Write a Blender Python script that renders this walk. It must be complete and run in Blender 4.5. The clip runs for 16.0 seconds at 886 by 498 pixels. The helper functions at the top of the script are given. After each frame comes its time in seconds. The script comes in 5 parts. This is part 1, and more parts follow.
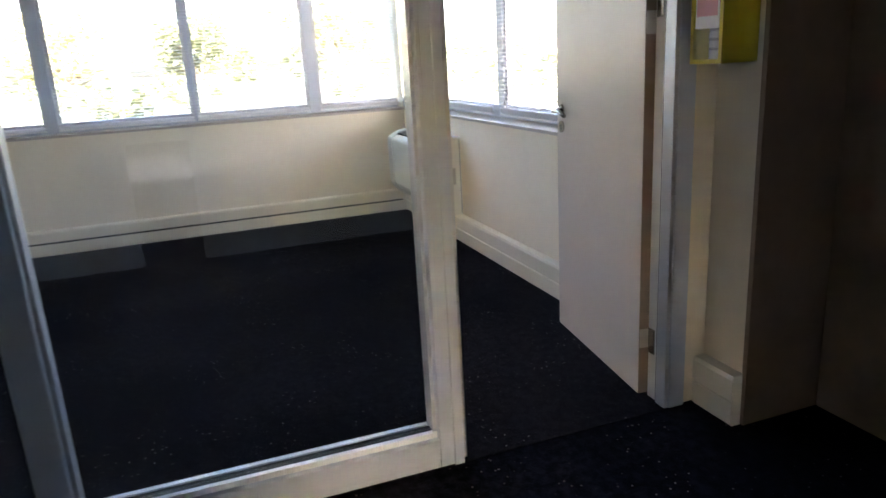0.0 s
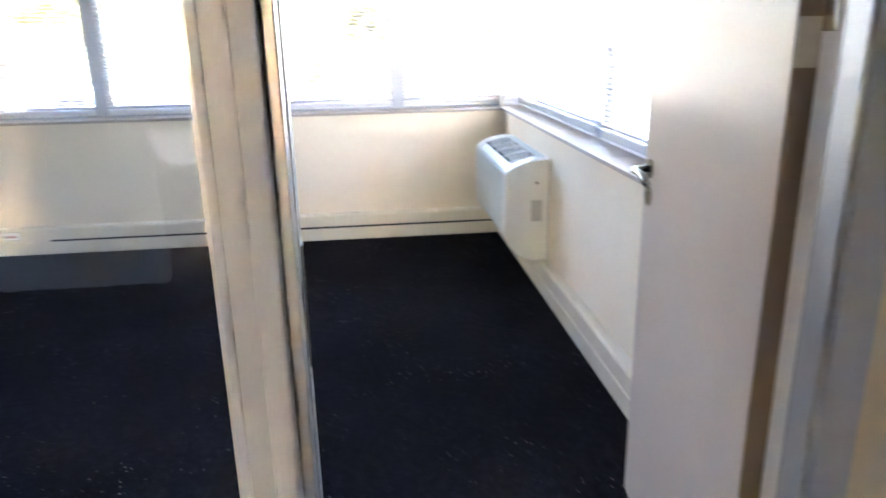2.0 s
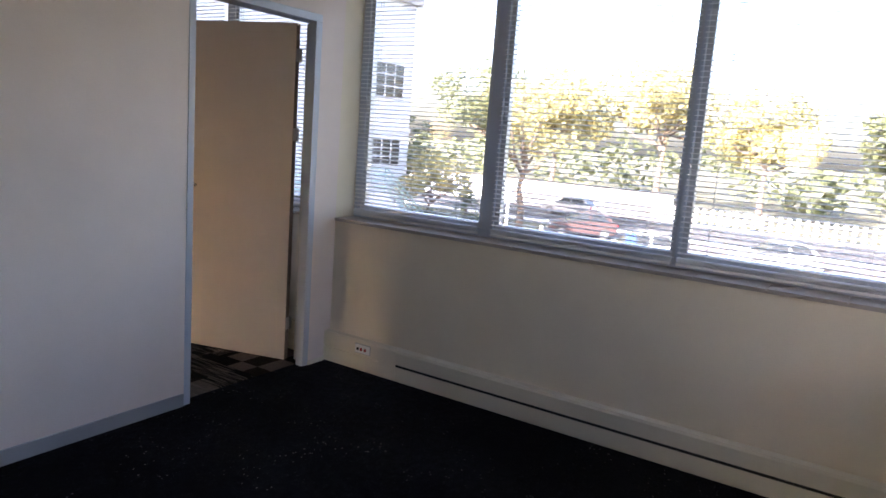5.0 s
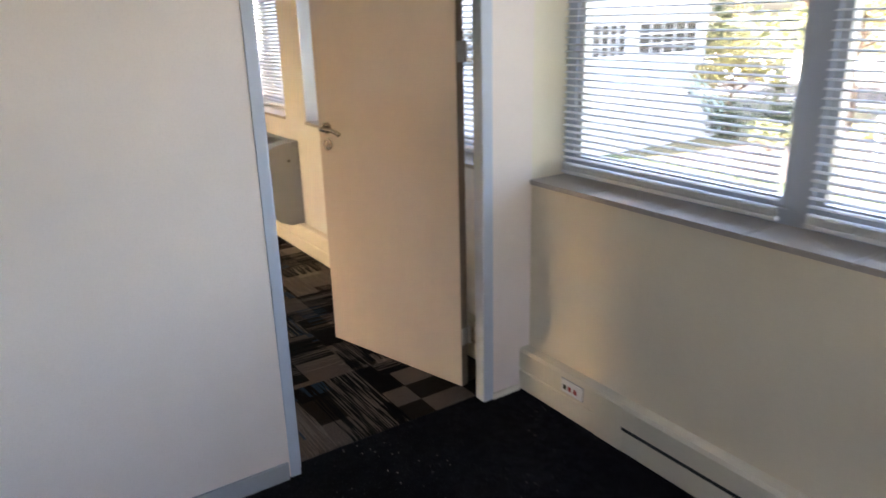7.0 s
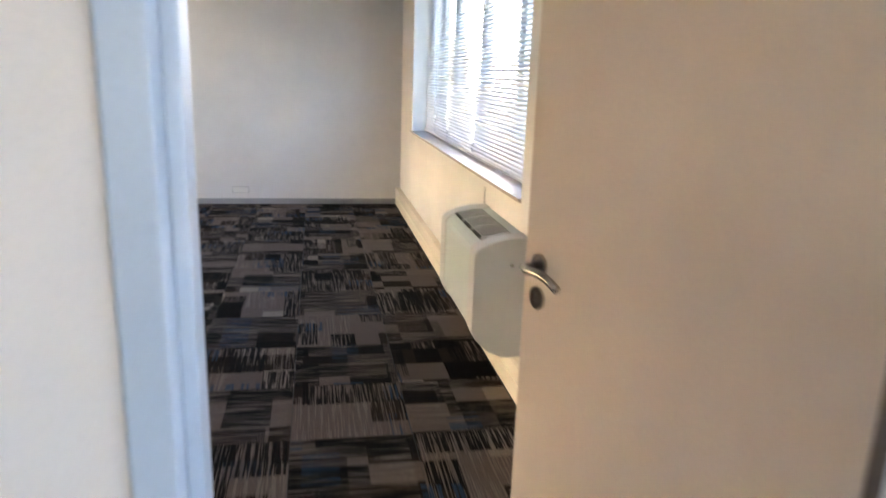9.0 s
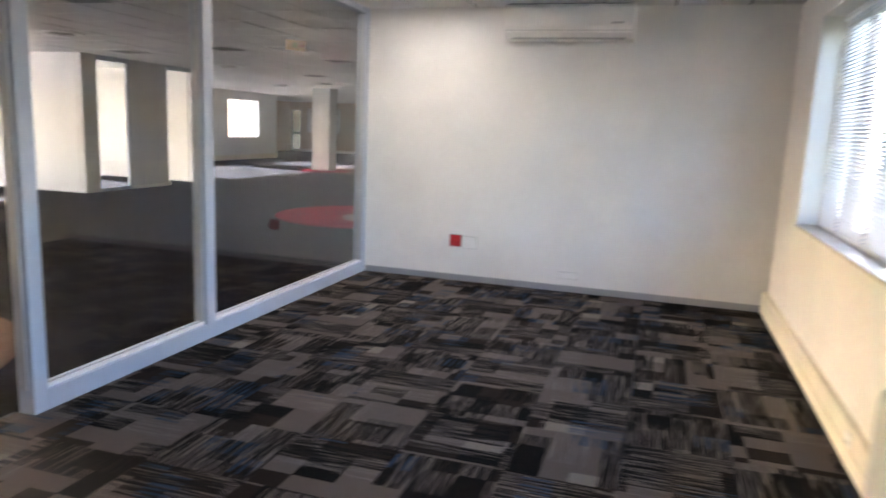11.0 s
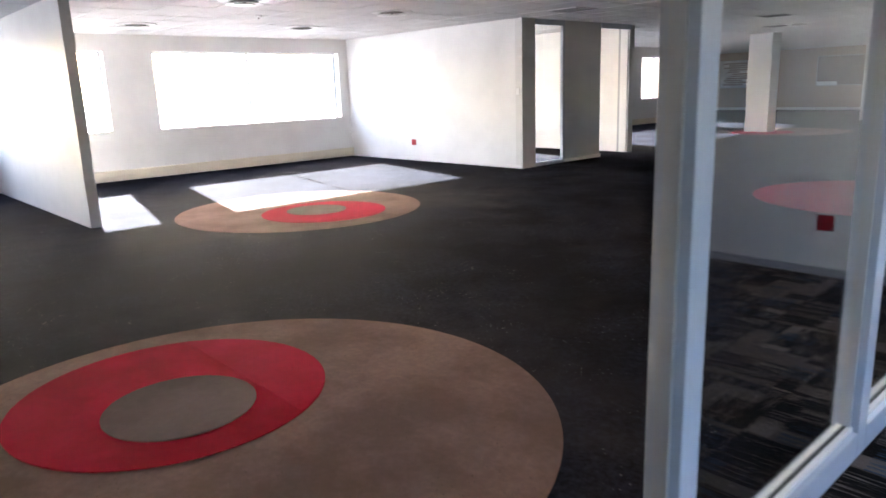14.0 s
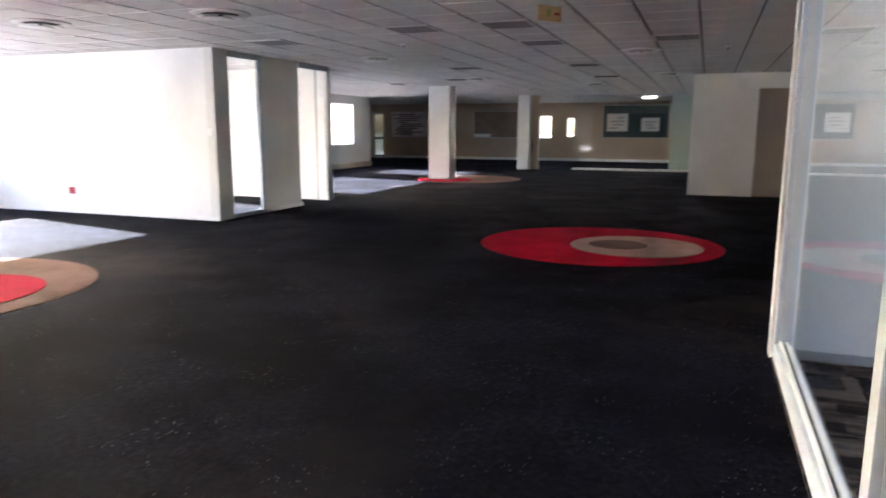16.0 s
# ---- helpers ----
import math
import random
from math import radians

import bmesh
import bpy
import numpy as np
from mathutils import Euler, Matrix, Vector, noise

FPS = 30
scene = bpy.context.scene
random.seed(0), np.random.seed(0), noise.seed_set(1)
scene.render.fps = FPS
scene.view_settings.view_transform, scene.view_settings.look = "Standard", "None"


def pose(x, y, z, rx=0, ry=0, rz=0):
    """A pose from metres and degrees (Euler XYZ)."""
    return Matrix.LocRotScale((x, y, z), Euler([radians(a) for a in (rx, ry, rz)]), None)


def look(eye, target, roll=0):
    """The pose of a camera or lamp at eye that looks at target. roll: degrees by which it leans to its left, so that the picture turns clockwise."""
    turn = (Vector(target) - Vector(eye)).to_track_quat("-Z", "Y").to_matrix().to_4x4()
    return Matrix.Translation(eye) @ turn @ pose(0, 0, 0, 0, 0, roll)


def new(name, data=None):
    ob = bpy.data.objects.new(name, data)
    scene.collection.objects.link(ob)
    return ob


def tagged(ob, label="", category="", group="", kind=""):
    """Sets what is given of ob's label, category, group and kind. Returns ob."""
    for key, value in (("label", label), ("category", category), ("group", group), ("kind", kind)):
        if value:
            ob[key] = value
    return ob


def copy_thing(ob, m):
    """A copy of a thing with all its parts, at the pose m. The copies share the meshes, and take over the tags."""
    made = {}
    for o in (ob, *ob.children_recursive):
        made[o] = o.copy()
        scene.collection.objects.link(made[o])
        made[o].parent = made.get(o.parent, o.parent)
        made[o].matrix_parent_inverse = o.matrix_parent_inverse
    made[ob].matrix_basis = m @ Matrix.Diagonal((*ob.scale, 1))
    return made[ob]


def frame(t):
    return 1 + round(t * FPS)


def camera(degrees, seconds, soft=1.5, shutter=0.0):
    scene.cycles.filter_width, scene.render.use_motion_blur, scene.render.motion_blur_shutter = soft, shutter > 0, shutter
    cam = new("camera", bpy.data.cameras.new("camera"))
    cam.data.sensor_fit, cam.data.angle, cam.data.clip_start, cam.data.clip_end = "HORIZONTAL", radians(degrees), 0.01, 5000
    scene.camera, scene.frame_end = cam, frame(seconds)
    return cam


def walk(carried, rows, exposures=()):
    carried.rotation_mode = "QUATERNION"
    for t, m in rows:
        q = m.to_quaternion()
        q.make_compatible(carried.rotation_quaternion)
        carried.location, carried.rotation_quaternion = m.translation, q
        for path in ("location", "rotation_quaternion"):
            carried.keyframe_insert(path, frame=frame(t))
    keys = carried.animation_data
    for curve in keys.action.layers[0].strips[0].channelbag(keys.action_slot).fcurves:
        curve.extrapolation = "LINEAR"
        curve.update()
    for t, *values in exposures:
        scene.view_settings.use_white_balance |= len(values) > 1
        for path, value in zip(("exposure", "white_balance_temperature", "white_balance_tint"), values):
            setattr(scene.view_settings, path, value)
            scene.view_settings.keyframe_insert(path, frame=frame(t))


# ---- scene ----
cam = camera(65.0, 16.0, shutter=0.5)
PATH = [
    (0, (-6.013, -1.941, 1.334), (-4.197, -2.586, 0.799), -3.3),
    (0.5, (-5.769, -2.071, 1.348), (-3.99, -2.744, 0.728), -4.1),
    (1, (-5.495, -2.334, 1.414), (-3.691, -2.888, 0.753), -3.0),
    (1.5, (-5.17, -2.539, 1.379), (-3.35, -3.05, 0.724), 0.2),
    (2, (-4.977, -2.798, 1.428), (-3.077, -2.998, 0.836), -1.2),
    (2.5, (-4.673, -2.938, 1.404), (-2.759, -2.745, 0.857), 0.1),
    (3, (-4.415, -3.003, 1.467), (-2.516, -2.608, 0.98), 2.4),
    (3.5, (-4.172, -2.954, 1.505), (-2.409, -2.128, 1.048), 0.4),
    (3.7, (-4.071, -3.002, 1.452), (-2.313, -2.103, 1.134), 0.8),
    (6, (-2.51, -2.554, 1.5), (-0.997, -1.338, 1.017), 2.0),
    (6.5, (-2.12, -2.309, 1.562), (-0.809, -0.918, 0.972), -1.5),
    (7, (-1.775, -2.038, 1.522), (-0.728, -0.455, 0.893), -1.5),
    (7.5, (-1.459, -1.64, 1.511), (-0.565, 0.017, 0.836), 0.3),
    (8, (-1.213, -1.263, 1.512), (-0.518, 0.487, 0.838), -3.0),
    (8.5, (-1.051, -0.968, 1.486), (-0.602, 0.89, 0.899), 0.8),
    (8.7, (-0.985, -0.8, 1.462), (-0.566, 1.076, 0.915), 1.5),
    (10.8, (-0.864, 0.631, 1.522), (-1.362, 2.543, 1.21), 2.6),
    (11, (-1.009, 0.698, 1.498), (-1.584, 2.583, 1.159), 2.4),
    (11.5, (-1.198, 0.913, 1.534), (-2.034, 2.676, 1.092), 1.8),
    (12, (-1.58, 1.116, 1.526), (-2.607, 2.788, 1.141), 2.0),
    (12.5, (-1.946, 1.29, 1.481), (-3.226, 2.757, 1.025), 0.3),
    (13, (-2.346, 1.53, 1.477), (-3.765, 2.85, 0.984), 0.0),
    (13.5, (-2.762, 1.724, 1.508), (-4.186, 3.035, 1.006), 1.4),
    (14, (-3.115, 1.791, 1.481), (-4.558, 3.101, 1.031), -2.0),
    (14.5, (-3.436, 1.918, 1.51), (-4.805, 3.315, 1.091), -0.7),
    (15, (-3.922, 2.116, 1.456), (-4.994, 3.762, 1.08), -1.8),
    (15.5, (-4.235, 2.372, 1.436), (-5.133, 4.117, 1.05), -1.7),
    (16, (-4.446, 2.555, 1.436), (-5.138, 4.4, 1.096), 0.2),
]

# seconds, stops, kelvin, tint: the clip's camera opens up, closes before the window and opens again
EXPOSURES = [(0.0, 4.95, 6700, 21), (0.6, 5.72, 6550, 23), (1.5, 6.02, 6400, 25), (2.0, 5.75, 6350, 22), (2.5, 5.3, 6350, 23), (3.0, 5.12, 6600, 24), (3.7, 4.3, 6700, 24),
             (5.8, 3.45, 6450, 27), (6.5, 3.8, 6850, 22), (7.0, 4.38, 7100, 21), (8.0, 4.4, 7000, 20), (8.5, 4.65, 6750, 20), (8.7, 4.8, 6550, 18), (10.8, 4.82, 6500, 18), (11.5, 5.0, 6250, 17),
             (12.0, 4.95, 6050, 15), (13.0, 4.7, 5950, 16), (14.0, 4.75, 5850, 15), (14.7, 4.72, 5800, 15), (15.5, 5.02, 5850, 15), (16.0, 5.22, 5850, 15)]
SUN, SKY, LAMP = 5.0, 0.12, 0.5
walk(cam, [(t, look(eye, target, roll)) for t, eye, target, roll in PATH],
     exposures=EXPOSURES)

# ---- daylight: low sun from the west side, clear sky ----
SUN_ELEV, SUN_AZ = radians(22.3), radians(-12.5)   # azimuth of the way the light travels, from +X
travel = Vector((math.cos(SUN_ELEV) * math.cos(SUN_AZ), math.cos(SUN_ELEV) * math.sin(SUN_AZ), -math.sin(SUN_ELEV)))
world = bpy.data.worlds.new("sky")
scene.world = world
world.use_nodes = True
wn, wl = world.node_tree.nodes, world.node_tree.links
sky = wn.new("ShaderNodeTexSky")
sky.sky_type = "NISHITA"
sky.sun_disc = False
sky.sun_elevation = SUN_ELEV
sky.sun_rotation = math.atan2(-travel.x, -travel.y)
sky.air_density, sky.dust_density, sky.ozone_density = 0.9, 4.0, 0.6
wl.new(sky.outputs[0], wn["Background"].inputs[0])
wn["Background"].inputs[1].default_value = SKY
sun = new("sun", bpy.data.lights.new("sun", "SUN"))
sun.data.energy, sun.data.angle, sun.data.color = SUN, radians(0.53), (1.0, 0.975, 0.94)
sun.matrix_world = look((0, 0, 30), Vector((0, 0, 30)) + travel)


# ---- materials ----
def nodes_of(name):
    m = bpy.data.materials.new(name)
    m.use_nodes = True
    n, l = m.node_tree.nodes, m.node_tree.links
    return m, n, l, n["Principled BSDF"]


def noise_node(n, l, scale, detail=4.0, rough=0.55, coord=None, stretch=None):
    tc = n.new("ShaderNodeTexCoord")
    src = tc.outputs[coord or "Object"]
    if stretch:
        mp = n.new("ShaderNodeMapping")
        mp.inputs["Scale"].default_value = stretch
        l.new(src, mp.inputs[0])
        src = mp.outputs[0]
    t = n.new("ShaderNodeTexNoise")
    t.inputs["Scale"].default_value, t.inputs["Detail"].default_value, t.inputs["Roughness"].default_value = scale, detail, rough
    l.new(src, t.inputs["Vector"])
    return t


def ramp(n, l, src, stops):
    r = n.new("ShaderNodeValToRGB")
    e = r.color_ramp.elements
    while len(e) < len(stops):
        e.new(0.5)
    for k, (p, c) in zip(e, stops):
        k.position, k.color = p, (*c, 1.0)
    l.new(src, r.inputs[0])
    return r.outputs[0]


def mix(n, l, a, b, fac, mode="MIX"):
    m = n.new("ShaderNodeMix")
    m.data_type, m.blend_type = "RGBA", mode
    for value, slot in ((fac, 0), (a, 6), (b, 7)):
        if hasattr(value, "links"):
            l.new(value, m.inputs[slot])
        else:
            m.inputs[slot].default_value = value if slot == 0 else (*value, 1.0)
    return m.outputs[2]


def bump(n, l, bsdf, height, strength, distance=0.002):
    b = n.new("ShaderNodeBump")
    b.inputs["Strength"].default_value, b.inputs["Distance"].default_value = strength, distance
    l.new(height, b.inputs["Height"])
    l.new(b.outputs[0], bsdf.inputs["Normal"])


def painted(name, c, rough=0.55, vary=0.05, grain=140.0, relief=0.12, metal=0.0, spots=1.3):
    """Painted or moulded surface: broad tone drift, fine grain, uneven gloss."""
    m, n, l, b = nodes_of(name)
    big = noise_node(n, l, spots, 5.0, 0.6)
    fine = noise_node(n, l, grain, 3.0)
    lo = tuple(v * (1 - vary * 1.6) for v in c)
    hi = tuple(min(1, v * (1 + vary * 0.6)) for v in c)
    col = ramp(n, l, big.outputs[0], [(0.3, lo), (0.62, hi)])
    col = mix(n, l, col, tuple(v * 0.86 for v in c), ramp(n, l, fine.outputs[0], [(0.45, (0, 0, 0)), (0.8, (0.35, 0.35, 0.35))]))
    l.new(col, b.inputs["Base Color"])
    l.new(ramp(n, l, big.outputs[0], [(0.3, (rough * 0.85,) * 3), (0.7, (min(1, rough * 1.15),) * 3)]), b.inputs["Roughness"])
    b.inputs["Metallic"].default_value = metal
    bump(n, l, b, fine.outputs[0], relief)
    return m


def carpet(name, dark, light, speck, speck_amount=0.5, patches=0.5, stain=None, mottle=0.55, sheen=0.0, lint=0.0, gloss=0.015, lint_tone=(0.35, 0.33, 0.32)):
    """Loop-pile carpet: fibres, worn patches, lint, old stains."""
    m, n, l, b = nodes_of(name)
    fib = noise_node(n, l, 420.0, 3.0, 0.7)
    mid = noise_node(n, l, 26.0, 6.0, 0.7)
    big = noise_node(n, l, patches, 5.0, 0.62)
    col = ramp(n, l, big.outputs[0], [(0.41, dark), (0.61, light)])
    col = mix(n, l, col, tuple(v * 0.55 for v in dark), ramp(n, l, mid.outputs[0], [(0.42, (mottle,) * 3), (0.62, (0, 0, 0))]))
    if stain:
        st = noise_node(n, l, 0.42, 4.0, 0.6)
        col = mix(n, l, col, stain, ramp(n, l, st.outputs[0], [(0.53, (0, 0, 0)), (0.70, (0.6, 0.6, 0.6))]))
    col = mix(n, l, col, speck, ramp(n, l, noise_node(n, l, 190.0, 2.0, 0.8).outputs[0], [(0.63, (0, 0, 0)), (0.72, (speck_amount,) * 3)]))
    if lint:
        vor = n.new("ShaderNodeTexVoronoi")
        vor.inputs["Scale"].default_value = 34.0
        l.new(n.new("ShaderNodeTexCoord").outputs["Object"], vor.inputs["Vector"])
        fleck = ramp(n, l, vor.outputs["Distance"], [(0.06, (lint,) * 3), (0.15, (0, 0, 0))])
        keep = ramp(n, l, noise_node(n, l, 3.0, 3.0).outputs[0], [(0.48, (0, 0, 0)), (0.62, (1, 1, 1))])
        col = mix(n, l, col, lint_tone, mix(n, l, (0, 0, 0), fleck, keep))
    l.new(col, b.inputs["Base Color"])
    b.inputs["Roughness"].default_value = 0.95
    b.inputs["Specular IOR Level"].default_value = gloss
    b.inputs["Sheen Weight"].default_value, b.inputs["Sheen Roughness"].default_value = sheen, 0.45
    bump(n, l, b, fib.outputs[0], 0.8, 0.006)
    return m


WALL = painted("wall_paint_cream", (0.81, 0.715, 0.56), 0.78)
WALL_B = painted("wall_paint_off_white", (0.80, 0.775, 0.725), 0.7)
WALL_W = painted("wall_paint_white", (0.80, 0.785, 0.765), 0.5)
WALL_P = painted("wall_paint_warm_white", (0.82, 0.70, 0.63), 0.72)
# blue-grey of the added corridor wall, chosen to cool its bounce light
WALL_G = painted("wall_paint_pale_grey", (0.60, 0.65, 0.72), 0.55)
WALL_DIM = painted("wall_paint_tan", (0.60, 0.53, 0.44), 0.6)
WALL_FAR = painted("wall_paint_brown", (0.50, 0.375, 0.275), 0.6)
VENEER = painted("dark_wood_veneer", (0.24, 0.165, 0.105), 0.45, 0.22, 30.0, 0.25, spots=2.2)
TRUNK = painted("trunking_enamel", (0.78, 0.71, 0.575), 0.38, 0.06)
DOOR = painted("door_laminate", (0.56, 0.475, 0.40), 0.42, 0.05)
FRAME = painted("powder_coated_aluminium", (0.50, 0.535, 0.605), 0.35, 0.05)
ALU = painted("anodised_aluminium", (0.55, 0.56, 0.58), 0.38, 0.06, metal=0.6)
SKIRT = painted("grey_skirting", (0.36, 0.36, 0.37), 0.45, 0.06)
STEEL = painted("brushed_steel", (0.42, 0.40, 0.37), 0.22, 0.05, metal=1.0)
GASKET = painted("black_rubber", (0.025, 0.022, 0.02), 0.6)
# near-black for slots and holes, their inner shade put into the colour
DARK_GAP = painted("recess_shade", (0.03, 0.028, 0.025), 0.8)
HEATER = painted("heater_casing", (0.72, 0.72, 0.68), 0.4, 0.03)
HEATER_PANEL = painted("heater_front_panel", (0.60, 0.64, 0.60), 0.42, 0.03)
# darker copies of the two heater colours, with the second office's shade put in
HEATER_SHADED = painted("heater_casing_shaded", (0.47, 0.475, 0.455), 0.4, 0.03)
HEATER_FRONT_SHADED = painted("heater_front_shaded", (0.46, 0.52, 0.50), 0.42, 0.03)
PLASTIC = painted("white_plastic", (0.82, 0.81, 0.79), 0.35, 0.02)
GREY_PLASTIC = painted("grey_plastic", (0.42, 0.42, 0.41), 0.45, 0.04)
RED_PLASTIC = painted("red_plastic", (0.36, 0.010, 0.016), 0.35, 0.04)
YELLOW = painted("yellow_enamel", (0.68, 0.55, 0.03), 0.4, 0.06)
PINK_CARD = painted("pink_card", (0.70, 0.35, 0.36), 0.6)
SILL = painted("sill_tile", (0.42, 0.365, 0.32), 0.4, 0.09, 60.0)
TILE_CEIL = painted("mineral_fibre_tile", (0.72, 0.70, 0.69), 0.85, 0.06, 260.0, 0.5)
# backing seen between ceiling tiles, dark with the joints' shadow in its colour
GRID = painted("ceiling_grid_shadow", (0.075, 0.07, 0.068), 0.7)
LOUVRE = painted("unlit_louvre", (0.17, 0.165, 0.165), 0.4, 0.06)
SLAT = painted("blind_slat_enamel", (0.78, 0.78, 0.78), 0.4, 0.03)
CARPET_A = carpet("carpet_navy_black", (0.0096, 0.0090, 0.0118), (0.0205, 0.0193, 0.0245), (0.15, 0.145, 0.16), 0.45, 0.8, lint=0.8)
CARPET_O = carpet("carpet_charcoal", (0.0030, 0.0034, 0.0066), (0.0150, 0.0163, 0.0262), (0.14, 0.14, 0.15), 0.15, 0.9, stain=(0.040, 0.034, 0.037), mottle=0.8, lint=0.8)
CARPET_BEIGE = carpet("carpet_beige", (0.130, 0.083, 0.068), (0.205, 0.133, 0.108), (0.09, 0.055, 0.045), 0.45, 1.4, mottle=0.22, lint=0.75, lint_tone=(0.05, 0.032, 0.027))
CARPET_PALE = carpet("carpet_pale_beige", (0.30, 0.215, 0.185), (0.37, 0.275, 0.24), (0.22, 0.15, 0.13), 0.3, 1.4, mottle=0.10)
CARPET_RED = carpet("carpet_red", (0.24, 0.003, 0.016), (0.32, 0.005, 0.026), (0.20, 0.008, 0.02), 0.3, 1.6, mottle=0.10)
CARPET_TAUPE = carpet("carpet_taupe", (0.105, 0.075, 0.070), (0.15, 0.11, 0.10), (0.11, 0.075, 0.065), 0.4, 1.4, mottle=0.12)


def make_pattern_carpet():
    """Carpet tile woven in blocks of fine stripes: black-brown, taupe and a little blue."""
    m, n, l, b = nodes_of("patterned_carpet_tile")
    tc, info = n.new("ShaderNodeTexCoord"), n.new("ShaderNodeObjectInfo")
    shift = n.new("ShaderNodeVectorMath")
    shift.operation = "MULTIPLY_ADD"
    comb = n.new("ShaderNodeCombineXYZ")
    for k in range(3):
        l.new(info.outputs["Random"], comb.inputs[k])
    l.new(comb.outputs[0], shift.inputs[0])
    shift.inputs[1].default_value = (37.0, 53.0, 0.0)
    l.new(tc.outputs["Object"], shift.inputs[2])

    def cells(sx, sy, seed):
        mp = n.new("ShaderNodeMapping")
        mp.inputs["Scale"].default_value, mp.inputs["Location"].default_value = (sx, sy, 0.0), (seed, seed * 1.7, seed)
        l.new(shift.outputs[0], mp.inputs[0])
        fl = n.new("ShaderNodeVectorMath")
        fl.operation = "FLOOR"
        l.new(mp.outputs[0], fl.inputs[0])
        w = n.new("ShaderNodeTexWhiteNoise")
        w.noise_dimensions = "2D"
        l.new(fl.outputs[0], w.inputs["Vector"])
        return w.outputs["Value"]

    def streak(sx, sy):
        mp = n.new("ShaderNodeMapping")
        mp.inputs["Scale"].default_value = (sx, sy, 1.0)
        l.new(shift.outputs[0], mp.inputs[0])
        t = n.new("ShaderNodeTexNoise")
        t.inputs["Scale"].default_value, t.inputs["Detail"].default_value = 1.0, 2.0
        l.new(mp.outputs[0], t.inputs["Vector"])
        return t.outputs[0]

    black, brown, taupe, pale, blue = (0.006, 0.0045, 0.004), (0.024, 0.0155, 0.0115), (0.150, 0.119, 0.100), (0.27, 0.225, 0.19), (0.030, 0.060, 0.105)
    block = cells(5.0, 7.4, 3.1)
    base = ramp(n, l, block, [(0.0, black), (0.15, brown), (0.36, taupe), (0.965, pale)])
    n_base = base.node
    n_base.color_ramp.interpolation = "CONSTANT"
    light_line = ramp(n, l, streak(3.0, 130.0), [(0.52, (0, 0, 0)), (0.58, (0.62, 0.62, 0.62))])
    dark_line = ramp(n, l, streak(3.2, 115.0), [(0.44, (0, 0, 0)), (0.50, (0.96, 0.96, 0.96))])
    pick = ramp(n, l, cells(2.0, 5.0, 9.7), [(0.0, (0, 0, 0)), (0.40, (1, 1, 1)), (1.0, (1, 1, 1))])
    pick.node.color_ramp.interpolation = "CONSTANT"
    col = mix(n, l, base, pale, mix(n, l, (0, 0, 0), light_line, pick))
    col = mix(n, l, col, black, mix(n, l, (0, 0, 0), dark_line, ramp(n, l, cells(3.0, 4.0, 5.3), [(0.40, (0, 0, 0)), (0.42, (1, 1, 1))])))
    bl = ramp(n, l, cells(7.0, 4.2, 1.9), [(0.86, (0, 0, 0)), (0.87, (1, 1, 1))])
    thread = ramp(n, l, streak(2.2, 60.0), [(0.50, (0, 0, 0)), (0.58, (0.8, 0.8, 0.8))])
    col = mix(n, l, col, blue, mix(n, l, (0, 0, 0), thread, bl))
    fib = noise_node(n, l, 420.0, 3.0, 0.7)
    col = mix(n, l, col, black, ramp(n, l, fib.outputs[0], [(0.35, (0.6, 0.6, 0.6)), (0.6, (0, 0, 0))]))
    l.new(col, b.inputs["Base Color"])
    b.inputs["Roughness"].default_value = 0.95
    b.inputs["Specular IOR Level"].default_value = 0.06
    bump(n, l, b, fib.outputs[0], 0.7, 0.005)
    return m


PATTERN = make_pattern_carpet()


def make_glass(name, tint):
    m = bpy.data.materials.new(name)
    m.use_nodes = True
    n, l = m.node_tree.nodes, m.node_tree.links
    n.remove(n["Principled BSDF"])
    tr, gl, lw, mx = n.new("ShaderNodeBsdfTransparent"), n.new("ShaderNodeBsdfGlossy"), n.new("ShaderNodeLayerWeight"), n.new("ShaderNodeMixShader")
    tr.inputs[0].default_value = (*tint, 1.0)
    gl.inputs[0].default_value, gl.inputs[1].default_value = (1, 1, 1, 1), 0.01
    lw.inputs["Blend"].default_value = 0.5
    steep, scaled = n.new("ShaderNodeMath"), n.new("ShaderNodeMath")
    steep.operation, scaled.operation = "POWER", "MULTIPLY_ADD"
    steep.inputs[1].default_value = 4.5
    scaled.inputs[1].default_value, scaled.inputs[2].default_value = 0.7, 0.04
    l.new(lw.outputs["Facing"], steep.inputs[0])
    l.new(steep.outputs[0], scaled.inputs[0])
    l.new(scaled.outputs[0], mx.inputs[0])
    l.new(tr.outputs[0], mx.inputs[1])
    l.new(gl.outputs[0], mx.inputs[2])
    l.new(mx.outputs[0], n["Material Output"].inputs[0])
    return m


GLASS = make_glass("clear_glass", (0.965, 0.975, 0.97))


def make_emit(name, c, power):
    m = bpy.data.materials.new(name)
    m.use_nodes = True
    n, l = m.node_tree.nodes, m.node_tree.links
    b = n["Principled BSDF"]
    b.inputs["Base Color"].default_value = (0.8, 0.8, 0.78, 1)
    b.inputs["Emission Color"].default_value = (*c, 1)
    b.inputs["Emission Strength"].default_value = power
    return m


LIT_FAR = make_emit("lit_round_diffuser", (1.0, 0.95, 0.86), 8.0 * LAMP)
LIT = make_emit("lit_diffuser", (1.0, 0.95, 0.85), LAMP)


